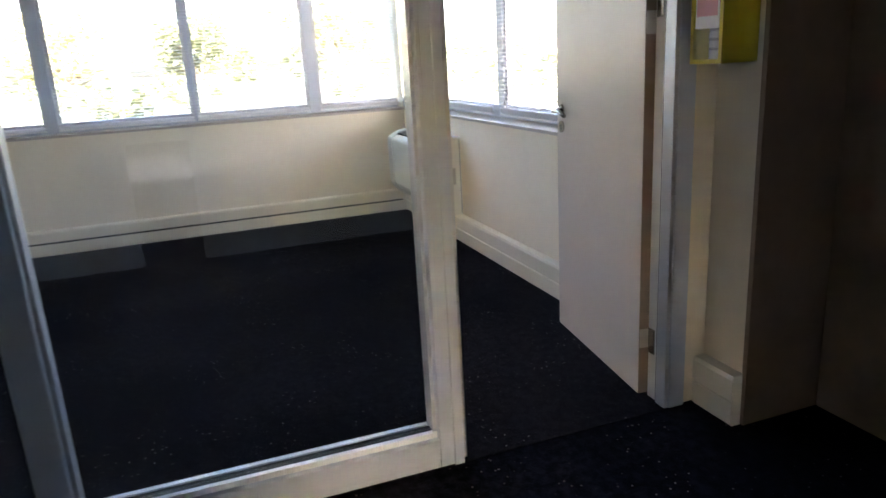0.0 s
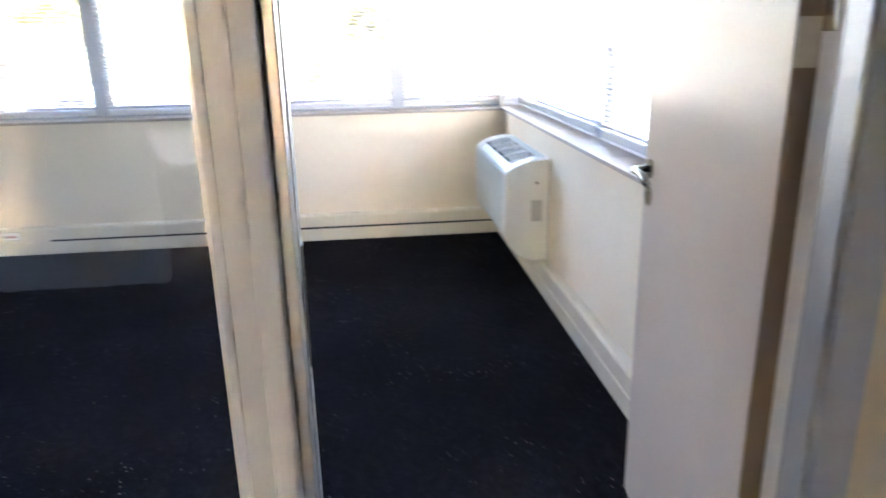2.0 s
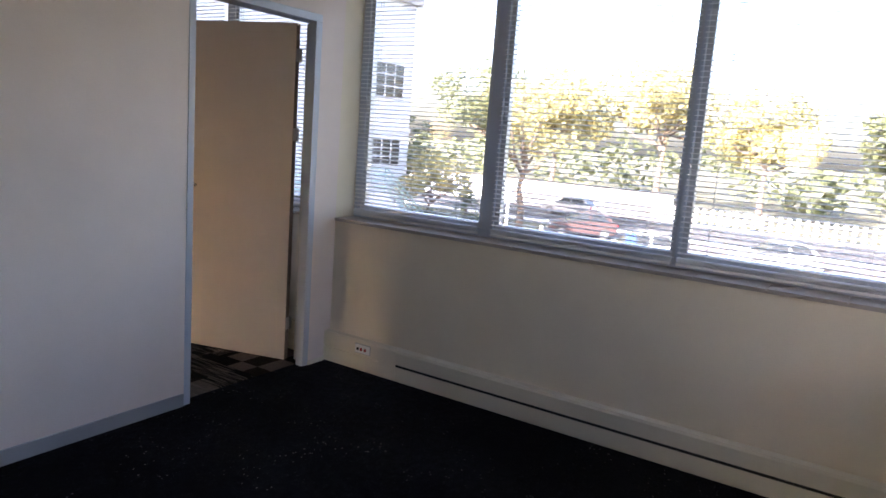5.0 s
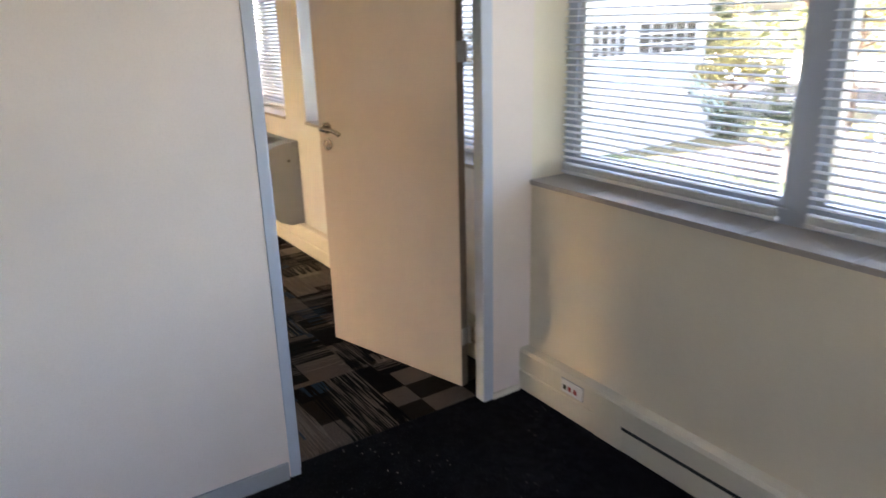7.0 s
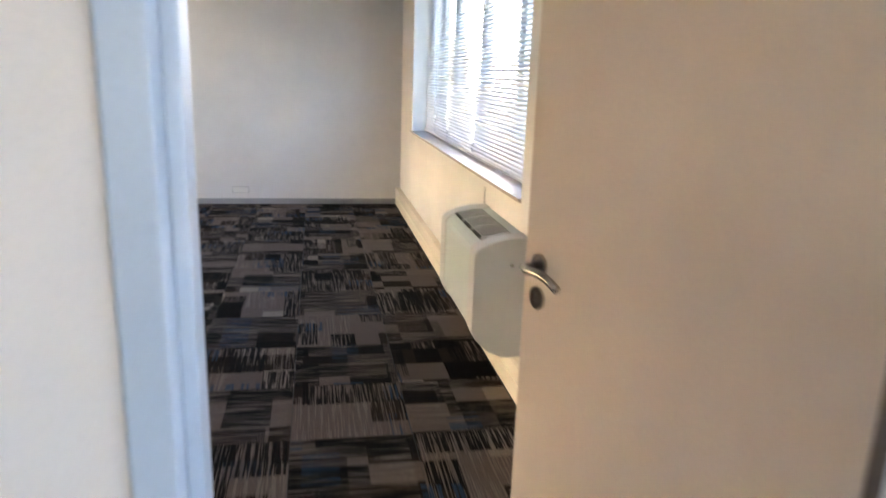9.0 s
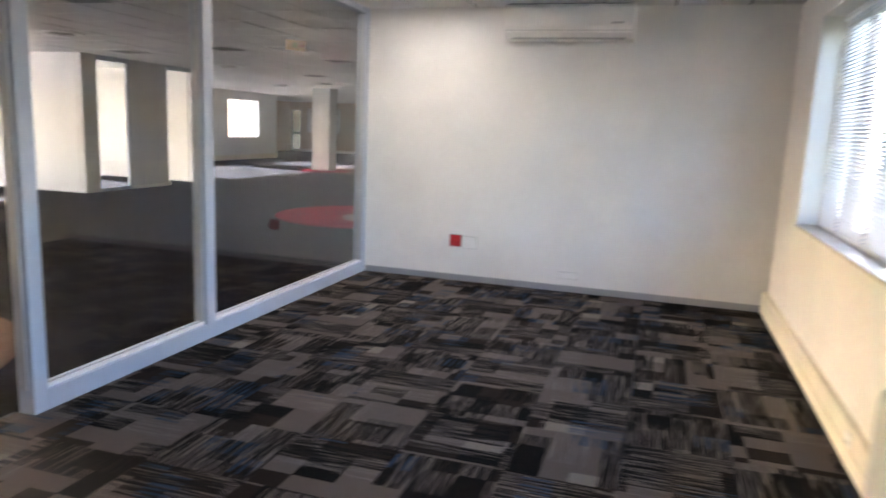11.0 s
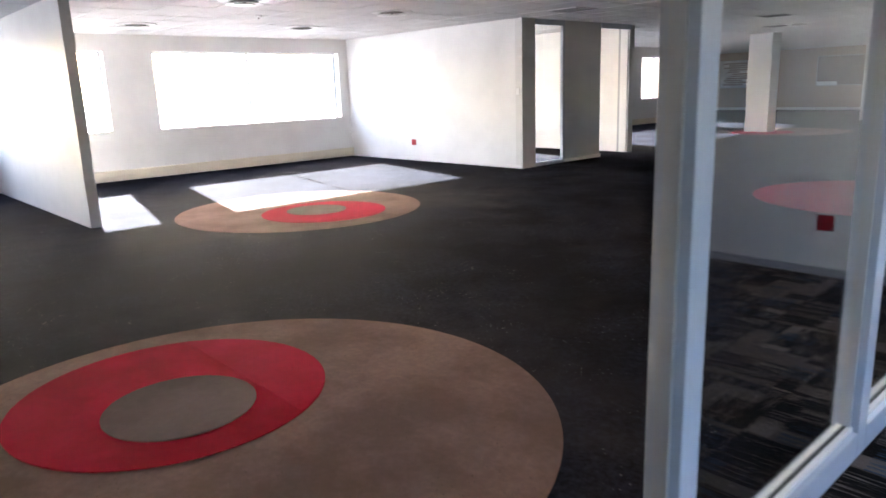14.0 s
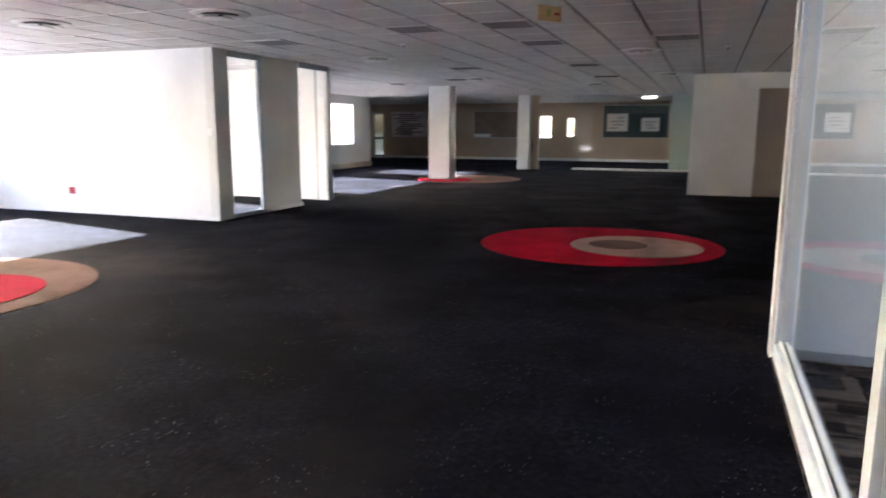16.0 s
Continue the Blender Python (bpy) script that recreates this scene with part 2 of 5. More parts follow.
# ---- building helpers ----
def bx(bm, x0, y0, z0, x1, y1, z1):
    """Adds an axis-aligned box."""
    x0, x1, y0, y1, z0, z1 = min(x0, x1), max(x0, x1), min(y0, y1), max(y0, y1), min(z0, z1), max(z0, z1)
    v = [bm.verts.new(p) for p in ((x0, y0, z0), (x1, y0, z0), (x1, y1, z0), (x0, y1, z0), (x0, y0, z1), (x1, y0, z1), (x1, y1, z1), (x0, y1, z1))]
    for f in ((0, 3, 2, 1), (4, 5, 6, 7), (0, 1, 5, 4), (1, 2, 6, 5), (2, 3, 7, 6), (3, 0, 4, 7)):
        bm.faces.new([v[k] for k in f])
    return bm


def boxes(*rows, bevel=0.0):
    bm = bmesh.new()
    for r in rows:
        bx(bm, *r)
    if bevel:
        bmesh.ops.bevel(bm, geom=bm.edges[:], offset=bevel, segments=2, affect="EDGES", profile=0.6)
    return bm


def cyl(bm, p, q, r, seg=16, r2=None):
    """Adds a capped cylinder or cone from p to q."""
    p, q = Vector(p), Vector(q)
    m = Matrix.Translation((p + q) / 2) @ (q - p).to_track_quat("Z", "Y").to_matrix().to_4x4()
    bmesh.ops.create_cone(bm, cap_ends=True, segments=seg, radius1=r, radius2=r if r2 is None else r2, depth=(q - p).length, matrix=m)
    return bm


def tube(bm, pts, r, seg=10):
    """Adds a smooth bent rod through pts."""
    rings = []
    pts = [Vector(p) for p in pts]
    for k, p in enumerate(pts):
        d = (pts[min(k + 1, len(pts) - 1)] - pts[max(k - 1, 0)]).normalized()
        q = d.to_track_quat("Z", "Y").to_matrix()
        rings.append([bm.verts.new(p + q @ Vector((r * math.cos(a), r * math.sin(a), 0))) for a in (2 * math.pi * j / seg for j in range(seg))])
    for a, b in zip(rings, rings[1:]):
        for j in range(seg):
            bm.faces.new((a[j], a[(j + 1) % seg], b[(j + 1) % seg], b[j]))
    bm.faces.new(list(reversed(rings[0])))
    bm.faces.new(rings[-1])
    return bm


def lathe(bm, profile, centre=(0, 0, 0), seg=40):
    """Adds a solid of revolution about z from (radius, z) pairs."""
    c = Vector(centre)
    rings = [[bm.verts.new(c + Vector((r * math.cos(2 * math.pi * j / seg), r * math.sin(2 * math.pi * j / seg), z))) for j in range(seg)] for r, z in profile]
    for a, b in zip(rings, rings[1:]):
        for j in range(seg):
            bm.faces.new((a[j], a[(j + 1) % seg], b[(j + 1) % seg], b[j]))
    return bm


def prism(bm, outline, x0, x1):
    """Adds the (y, z) outline extruded along x."""
    a = [bm.verts.new((x0, y, z)) for y, z in outline]
    b = [bm.verts.new((x1, y, z)) for y, z in outline]
    bm.faces.new(list(reversed(a)))
    bm.faces.new(b)
    k = len(outline)
    for j in range(k):
        bm.faces.new((a[j], a[(j + 1) % k], b[(j + 1) % k], b[j]))
    return bm


def mesh_of(name, bm, material, smooth=False):
    bmesh.ops.recalc_face_normals(bm, faces=bm.faces[:])
    me = bpy.data.meshes.new(name)
    bm.to_mesh(me)
    bm.free()
    me.materials.append(material)
    if smooth:
        for p in me.polygons:
            p.use_smooth = True
    return me


def part(name, bm, material, parent, label="", smooth=False):
    ob = new(name, bm if isinstance(bm, bpy.types.Mesh) else mesh_of(name, bm, material, smooth))
    ob.parent = parent
    return tagged(ob, label) if label else ob


def thing(name, label, category, m=None, group="", kind=""):
    ob = new(name)
    ob.empty_display_size = 0.1
    if m is not None:
        ob.matrix_world = m
    return tagged(ob, label, category, group, kind)


def setting(name, bm, material, label, category):
    return tagged(new(name, mesh_of(name, bm, material)), label, category, kind="structure")


def y_wall(x0, x1, y0, y1, z0, z1, holes):
    """Boxes of a wall that runs along y, with holes (y0, y1, z0, z1) in order."""
    out, at = [], y0
    for a, b, c, d in holes:
        if a > at:
            out.append((x0, at, z0, x1, a, z1))
        if c > z0:
            out.append((x0, a, z0, x1, b, c))
        if d < z1:
            out.append((x0, a, d, x1, b, z1))
        at = b
    if at < y1:
        out.append((x0, at, z0, x1, y1, z1))
    return out


def x_wall(y0, y1, x0, x1, z0, z1, holes):
    return [(b[1], b[0], b[2], b[4], b[3], b[5]) for b in y_wall(y0, y1, x0, x1, z0, z1, holes)]


# ---- the rooms ----
H = 2.64            # ceiling
SILL_Z, HEAD_Z = 0.895, 2.40
A_END = -3.78       # end wall of the corner office
B_END = 7.30        # end wall of the second office
GX0, GX1 = -4.06, -3.935   # glazed partition of the corner office
BX0, BX1 = -3.97, -3.87   # glazed partition of the second office
WX = -16.82         # window wall across the open office
FAR_Y = 35.0

setting("wall_east", boxes(*y_wall(0, 0.30, A_END, 0.06, -0.2, H + 0.1, [(A_END + 0.001, 0.0, SILL_Z, HEAD_Z)])),
        WALL, "cream painted outer wall with a long window opening", "wall")
setting("wall_east_second", boxes(*y_wall(0, 0.30, 0.06, FAR_Y, -0.2, H + 0.1, [(0.22, 2.20, SILL_Z, HEAD_Z), (2.55, 6.40, SILL_Z, HEAD_Z)])),
        WALL_B, "off-white painted outer wall with window openings", "wall")
setting("wall_south_office", boxes(*x_wall(A_END - 0.30, A_END, -4.25, 0.30, -0.2, H + 0.1, [(-3.02, 0.30, SILL_Z, HEAD_Z)])),
        WALL, "cream painted end wall with a long window opening", "wall")
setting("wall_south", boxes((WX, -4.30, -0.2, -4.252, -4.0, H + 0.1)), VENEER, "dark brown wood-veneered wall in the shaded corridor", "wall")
setting("wall_between_offices", boxes((-3.96, 0, -0.0, -1.085, 0.12, H), (-1.085, 0, 2.09, -0.2, 0.12, H), (-0.2, 0, 0, 0.0, 0.05, H), (-0.17, 0.05, 0, 0.0, 0.12, H)),
        WALL_P, "white painted partition wall with a doorway", "wall")
setting("wall_second_office_end", boxes((-3.99, B_END, 0, 0, B_END + 0.12, H)), WALL_W, "white painted office end wall", "wall")
W_HOLES = [(-1.1, 4.05, 0.9, 2.34), (4.35, 6.11, 0.9, 2.34), (7.0, 11.2, 0.89, 2.34), (12.0, 14.7, 0.89, 2.34), (17.6, 21.7, 0.86, 2.32), (23.9, 26.0, 0.86, 2.32)]
setting("wall_west", boxes(*y_wall(WX - 0.28, WX, -4.3, 27.4, -0.2, H + 0.1, W_HOLES)), WALL_W, "white painted outer wall with wide window openings", "wall")
N_HOLES = [(-11.84, -11.26, 1.02, 2.07), (-10.54, -10.20, 1.09, 1.97)]
setting("wall_north", boxes(*x_wall(FAR_Y, FAR_Y + 0.2, -20.5, 0.3, -0.2, H + 0.1, [(-20.44, -19.84, 0.0, 2.22)] + N_HOLES), (-20.7, 27.4, -0.2, -20.5, FAR_Y + 0.2, H + 0.1), (-20.7, 27.2, -0.2, WX - 0.28, 27.4, H + 0.1)),
        WALL_FAR, "tan painted wall at the dark far end", "wall")
setting("wall_side_room", boxes((WX, 11.45, 0, -11.52, 11.57, H)), WALL_W, "white painted partition of the side room", "wall")
setting("wall_side_room_north", boxes((WX, 15.0, 0, -11.62, 15.12, H)), WALL_B, "off-white painted partition of the side room", "wall")
setting("wall_west_bay", boxes((WX, 4.18, 0, -11.95, 4.30, H)), WALL_W, "white painted partition beside the windows", "wall")
setting("wall_store", boxes(*x_wall(19.1, 19.22, -4.8, 0, 0, H, [(-3.47, -2.62, 0, 2.32)])), WALL_W, "white painted wall with a tall door", "wall")
setting("wall_store_side", boxes((-4.8, 19.22, 0, -4.68, 28.0, H)), WALL_W, "white painted side wall", "wall")
setting("wall_far_stub", boxes((-10.44, 27.6, 0, -10.17, 27.75, H)), WALL_FAR, "short brown partition beside a column", "wall")
setting("wall_corridor_pier", boxes((-4.254, -4.05, 0, -4.049, -3.665, H)), WALL, "cream painted pier at the corridor corner", "wall")
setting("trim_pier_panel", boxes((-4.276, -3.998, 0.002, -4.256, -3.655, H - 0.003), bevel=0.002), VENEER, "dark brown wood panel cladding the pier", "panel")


# added out of view: blocks office light, its slit sets how much comes through
setting("wall_corridor_light_block", boxes((-7.32, -4.0, 0, -7.20, -1.95, H), (-7.32, -1.53, 0, -7.20, 1.0, H), (-7.32, -1.95, 2.05, -7.20, -1.53, H), (-7.20, 0.88, 0, -5.3, 1.0, H)), WALL_G, "unseen pale grey wall added to limit the corridor's light", "wall")

# floors
setting("floor", boxes((-20.6, -4.3, -0.2, 0.3, FAR_Y, 0.0)), CARPET_O, "charcoal carpet, mottled with wear and stains", "floor")
setting("floor_corner_office", boxes((-4.06, A_END, 0.0, 0.0, 0.06, 0.004)), CARPET_A, "plain blue-black loop pile carpet", "floor")
floor_b = setting("floor_second_office", boxes((-3.98, 0.06, 0.0, 0.0, B_END, 0.003)), GASKET, "dark underlay below patterned carpet tiles", "floor")


# ceilings: tiles hang in a grid, one mesh each
def ceiling(name, x0, y0, x1, y1, z, label, skip=()):
    bm = bmesh.new()
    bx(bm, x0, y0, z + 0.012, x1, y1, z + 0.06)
    step = 0.6
    i0, i1 = math.floor((x0 + 7.0) / step), math.ceil((x1 + 7.0) / step)
    j0, j1 = math.floor((y0 - 10.4) / step), math.ceil((y1 - 10.4) / step)
    me_faces = []
    for i in range(i0, i1):
        for j in range(j0, j1):
            a, b = max(x0, -7.0 + i * step + 0.009), min(x1, -7.0 + (i + 1) * step - 0.009)
            c, d = max(y0, 10.4 + j * step + 0.009), min(y1, 10.4 + (j + 1) * step - 0.009)
            if b - a < 0.02 or d - c < 0.02:
                continue
            sag = random.uniform(-0.003, 0.003)
            me_faces.append((a, c, z + sag, b, d))
    for a, c, zz, b, d in me_faces:
        e = 0.008
        lo = [bm.verts.new(p) for p in ((a + e, c + e, zz), (b - e, c + e, zz), (b - e, d - e, zz), (a + e, d - e, zz))]
        hi = [bm.verts.new(p) for p in ((a, c, z + 0.012), (b, c, z + 0.012), (b, d, z + 0.012), (a, d, z + 0.012))]
        f = bm.faces.new(lo)
        f.material_index = 1
        for k in range(4):
            bm.faces.new((lo[k], lo[(k + 1) % 4], hi[(k + 1) % 4], hi[k])).material_index = 1
    me = bpy.data.meshes.new(name)
    bmesh.ops.recalc_face_normals(bm, faces=bm.faces[:])
    bm.to_mesh(me)
    bm.free()
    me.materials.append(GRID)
    me.materials.append(TILE_CEIL)
    return tagged(new(name, me), label, "ceiling", kind="structure")


ceiling("ceiling", -17.05, -4.25, 0.28, 27.3, H, "suspended ceiling of white mineral fibre tiles")
ceiling("ceiling_far", -20.6, 27.3, 0.28, FAR_Y, H, "suspended ceiling of tiles over the dark far end")
setting("roof_slab", boxes((-17.1, -4.4, H + 0.1, 0.35, FAR_Y + 0.3, H + 0.4), (-20.8, 27.2, H + 0.1, -17.1, FAR_Y + 0.3, H + 0.4)), WALL_DIM, "concrete slab over the ceiling", "roof")


# ---- skirting trunking and baseboards ----
def trunking(name, m, length, label):
    """Two-compartment skirting trunking along local x, against the wall at y = 0, projecting to -y."""
    t = thing(name, label, "trunking", m, kind="structure")
    part("body", prism(bmesh.new(), [(0, 0), (-0.046, 0), (-0.046, 0.19), (-0.036, 0.19), (0, 0.19)], 0, length), TRUNK, t)
    bm = bmesh.new()
    prism(bm, [(-0.046, 0.103), (-0.054, 0.105), (-0.054, 0.178), (-0.047, 0.192), (-0.004, 0.194), (-0.004, 0.190), (-0.046, 0.188)], 0, length)
    part("upper_cover", bm, TRUNK, t)
    part("lower_cover", prism(bmesh.new(), [(-0.046, 0.006), (-0.053, 0.008), (-0.053, 0.090), (-0.046, 0.093)], 0, length), TRUNK, t)
    return t


def along_east(y):
    """Local x runs towards -Y from y, the wall behind at X = 0."""
    return pose(0, y, 0.004, 0, 0, -90)


trunk_a = trunking("trim_trunking_east", along_east(0.0), 3.78, "cream two-part skirting trunking under the window")
# solid dark strip, the slot's shade painted rather than left open
part("dark_slot", boxes((0.57, -0.0538, 0.091, 3.70, -0.046, 0.106)), DARK_GAP, trunk_a, "dark strip standing in for the shade of the cable slot")
part("joint_cover", boxes((0.44, -0.056, 0.006, 0.57, -0.05, 0.185), bevel=0.001), TRUNK, trunk_a)
trunking("trim_trunking_south", pose(0, A_END, 0.004, 0, 0, 180), 3.92, "cream two-part skirting trunking on the end wall")
trunking("trim_trunking_corridor", pose(-4.055, -3.665, 0.0, 0, 0, 180), 0.205, "short end of cream skirting trunking on the pier")
trunking("trim_trunking_east", along_east(B_END), B_END - 0.12, "cream two-part skirting trunking below the blinds")
trunking("trim_trunking_west", pose(WX, 4.30, 0.0, 0, 0, 90), 7.15, "cream skirting trunking under the wide window")
trunking("trim_trunking_west", pose(WX, 15.12, 0.0, 0, 0, 90), 12.28, "cream skirting trunking along the outer wall")


def baseboard(x0, y0, x1, y1, material=SKIRT, h=0.07, label="low grey aluminium skirting"):
    setting("baseboard", boxes((x0, y0, 0.0, x1, y1, h), bevel=0.002), material, label, "skirting")


baseboard(-3.95, -0.012, -1.10, -0.001)
baseboard(-0.20, -0.010, -0.055, -0.001, TRUNK, 0.03, "thin cream skirting")
baseboard(-3.86, B_END - 0.012, -0.055, B_END - 0.001)
baseboard(WX + 0.06, 11.435, -11.52, 11.449, PLASTIC, 0.06, "low white skirting")
baseboard(-4.79, 19.085, -3.5, 19.099, PLASTIC, 0.05, "low white skirting")
baseboard(-20.4, FAR_Y - 0.015, -0.1, FAR_Y - 0.001, PLASTIC, 0.12, "white skirting")


# ---- windows and blinds ----
def window(name, m, length, height, mullions, label, sill_label, recess=0.17, slim=False, sill_from=0.0):
    """Aluminium window along local x (0..length), z up from the opening's foot; the room lies at -y, the wall's face at y = 0."""
    w = thing(name, label, "window", m, kind="structure")
    y0, y1 = recess, recess + 0.06
    e, foot = (0.03, 0.03) if slim else (0.05, 0.065)
    fr = boxes((0, y0, 0.0, length, y1, foot), (0, y0, height - e, length, y1, height), (0, y0, foot, e, y1, height - e),
               (length - e, y0, foot, length, y1, height - e), bevel=0.003)
    part("window_frame", fr, FRAME, w)
    at = [e]
    for k, width in mullions:
        part("mullion", boxes((k - width / 2, y0 - 0.006, foot, k + width / 2, y1, height - e), bevel=0.003), FRAME, w)
        at += [k - width / 2, k + width / 2]
    at.append(length - e)
    for a, b in zip(at[::2], at[1::2]):
        part("pane", boxes((a - 0.004, y0 + 0.026, foot - 0.004, b + 0.004, y0 + 0.032, height - e + 0.004)), GLASS, w)
        if not slim:
            part("sash", boxes((a, y0 + 0.01, foot, b, y1 - 0.01, foot + 0.033), (a, y0 + 0.01, height - e - 0.03, b, y1 - 0.01, height - e),
                               (a, y0 + 0.01, foot + 0.033, a + 0.03, y1 - 0.01, height - e - 0.03), (b - 0.03, y0 + 0.01, foot + 0.033, b, y1 - 0.01, height - e - 0.03)), ALU, w)
    # sill of tiles with open joints
    s = part("window_sill", boxes((sill_from + 0.002, -0.012, -0.0, length - 0.002, y0, 0.010)), SILL, w, sill_label)
    step = 0.31
    k = sill_from + 0.004
    while k < length - 0.02:
        e = min(k + step - 0.004, length - 0.004)
        part("sill_tile", boxes((k, -0.016, 0.010, e, y0 - 0.002, 0.020), bevel=0.002), SILL, s)
        k += step
    return w


slat_bm = bmesh.new()
prof = [(-0.0125, -0.0022), (-0.006, 0.0002), (0.0, 0.001), (0.006, 0.0002), (0.0125, -0.0022)]
prism(slat_bm, prof + [(y, z - 0.0007) for y, z in reversed(prof)], -0.5, 0.5)
SLAT_MESH = mesh_of("slat", slat_bm, SLAT)


def blind(m, width, height, label, tilt=8.0, pitch=0.025, drop=None, bunch=0):
    """Venetian blind: headrail at the top, slats to the foot; local x across, room at -y."""
    b = thing("venetian_blind", label, "blind", m, group="venetian blinds")
    part("headrail", boxes((0, -0.014, height - 0.028, width, 0.014, height), bevel=0.002), SLAT, b)
    foot = 0.0
    part("bottom_rail", boxes((0.004, -0.0125, foot, width - 0.004, 0.0125, foot + 0.014), bevel=0.003), SLAT, b)
    z = foot + 0.022
    for k in range(bunch):
        o = part("slat", SLAT_MESH, SLAT, b)
        o.matrix_local = Matrix.LocRotScale((width / 2, random.uniform(-0.002, 0.002), z), Euler((0, 0, 0)), (width - 0.012, 1, 1))
        z += 0.006
    while z < height - 0.035:
        o = part("slat", SLAT_MESH, SLAT, b)
        o.matrix_local = Matrix.LocRotScale((width / 2, 0, z), Euler((radians(tilt + random.uniform(-2.5, 2.5)), 0, random.uniform(-0.0012, 0.0012))), (width - 0.012, 1, 1))
        z += pitch
    for k in (0.14, width - 0.14):
        part("ladder_cord", boxes((k - 0.001, -0.0135, foot, k + 0.001, -0.0125, height - 0.02), (k - 0.001, 0.0125, foot, k + 0.001, 0.0135, height - 0.02)), SLAT, b)
    return b


WH = HEAD_Z - SILL_Z
window("window_1", pose(0, -0.002, SILL_Z, 0, 0, -90), 3.948, WH, [(0.985, 0.07), (2.045, 0.022), (3.03, 0.075)],
               "long aluminium-framed window with a tiled sill", "stone-coloured tiled sill")
for a, b in ((0.03, 0.945), (1.025, 2.035), (2.05, 2.99), (3.07, 3.88)):
    blind(pose(0.135, -a, SILL_Z + 0.035, 0, 0, -90), b - a, WH - 0.06, "white venetian blind lowered over the window, slats open", bunch=3)
window("window_2", pose(0.168, A_END, SILL_Z, 0, 0, 180), 3.168, WH, [(1.87, 0.09)], "aluminium-framed end window with a tiled sill", "pale tiled sill", sill_from=0.172)
for a, b in ((-0.09, 1.64), (1.76, 2.97)):
    blind(pose(-a, A_END - 0.135, SILL_Z + 0.035, 0, 0, 180), b - a, WH - 0.06, "white venetian blind lowered over the end window", bunch=5)
window("window_3", pose(0, 6.398, SILL_Z, 0, 0, -90), 3.846, WH, [(0.62, 0.06), (1.25, 0.05), (2.2, 0.06), (3.1, 0.05)],
               "aluminium-framed window behind lowered white blinds", "grey-brown tiled sill")
for a, b in ((0.10, 0.60), (0.64, 1.23), (1.27, 2.18), (2.22, 3.80)):
    blind(pose(0.125, 6.398 - a, SILL_Z + 0.035, 0, 0, -90), b - a, WH - 0.06, "white venetian blind half closed over the office window", tilt=40.0)
window("window_%d" % (len(W_HOLES) + 4), pose(0, 2.198, SILL_Z, 0, 0, -90), 1.976, WH, [(1.0, 0.06)],
                "aluminium-framed window hidden behind the open door", "grey-brown tiled sill")
for a, b in ((0.04, 0.98), (1.02, 1.94)):
    blind(pose(0.125, 2.198 - a, SILL_Z + 0.035, 0, 0, -90), b - a, WH - 0.06, "white venetian blind lowered behind the open door", tilt=20.0)
for k, (a, b, c, d) in enumerate(W_HOLES):
    mull = [(f * (b - a), 0.042) for f in ((0.5,) if b - a < 3 else (0.48,))]
    window("window_%d" % (k + 4), pose(WX, a + 0.002, c, 0, 0, 90), b - a - 0.004, d - c, mull, "wide aluminium-framed window glaring with daylight", "white tiled sill", slim=True)

for k, (a, b, c, d) in enumerate(N_HOLES):
    window("window_%d" % (len(W_HOLES) + 5 + k), pose(a + 0.002, FAR_Y, c), b - a - 0.004, d - c, [], "small bright window in the brown far wall", "white sill", recess=0.12, slim=True)

# ---- doors ----
HINGE = painted("worn_hinge_steel", (0.46, 0.44, 0.41), 0.42, 0.1, metal=0.5)
# brown that carries the shade of the gap between leaf and jamb
EDGE_SHADE = painted("door_gap_shade", (0.17, 0.125, 0.093), 0.6, 0.15)
def door(name, m, width, height, label, side=1.0, lever_dir=1.0):
    """Leaf along local x from the hinge; faces at y = -0.02 and 0.02."""
    d = thing(name, label, "door", m, kind="structure")
    part("door_leaf", boxes((0, -0.02, 0.008, width, 0.02, height), bevel=0.002), DOOR, d)
    # dark strip on the hinge edge, the gap's shade put into colour
    part("edge_strip", boxes((-0.003, -0.019, 0.01, -0.0002, 0.019, height - 0.002)), EDGE_SHADE, d, "dark strip for the shaded gap at the hinges")
    for z in (0.24, 1.40, 1.86):
        part("hinge", boxes((-0.0055, -0.018, z - 0.038, -0.0032, 0.018, z + 0.038)), HINGE, d, "steel butt hinge")
        hg = part("hinge", boxes((-0.02, -0.023, z - 0.038, 0.002, -0.0205, z + 0.038)), HINGE, d, "steel butt hinge")
        part("hinge_pin", cyl(bmesh.new(), (-0.008, -0.025, z - 0.04), (-0.008, -0.025, z + 0.04), 0.0045, 10), HINGE, hg)
    for s in (-1, 1):
        hx, hz = width - 0.06, 1.062
        h = part("door_handle", cyl(bmesh.new(), (hx, s * 0.020, hz), (hx, s * 0.028, hz), 0.026, 28), STEEL, d, "curved brushed steel lever handle")
        bm = bmesh.new()
        pts = [(hx, s * 0.028, hz), (hx, s * 0.055, hz), (hx - 0.006, s * 0.066, hz), (hx - 0.022, s * 0.071, hz - 0.001)]
        pts += [(hx - 0.022 - 0.1 * f, s * (0.071 - 0.010 * f), hz - 0.002 - 0.016 * f * f + 0.006 * math.sin(3.1 * f)) for f in (0.2, 0.4, 0.6, 0.8, 1.0)]
        part("lever", tube(bm, pts, 0.0095, 12), STEEL, h, smooth=True)
        e = part("escutcheon", cyl(bmesh.new(), (hx, s * 0.020, hz - 0.075), (hx, s * 0.027, hz - 0.075), 0.026, 28), STEEL, d, "round steel keyhole plate")
        part("keyhole", boxes((hx - 0.0035, s * 0.0272, hz - 0.088, hx + 0.0035, s * 0.0276, hz - 0.064)), DARK_GAP, e)
    part("lock_plate", boxes((width, -0.011, 0.93, width + 0.002, 0.011, 1.15)), STEEL, d)
    return d


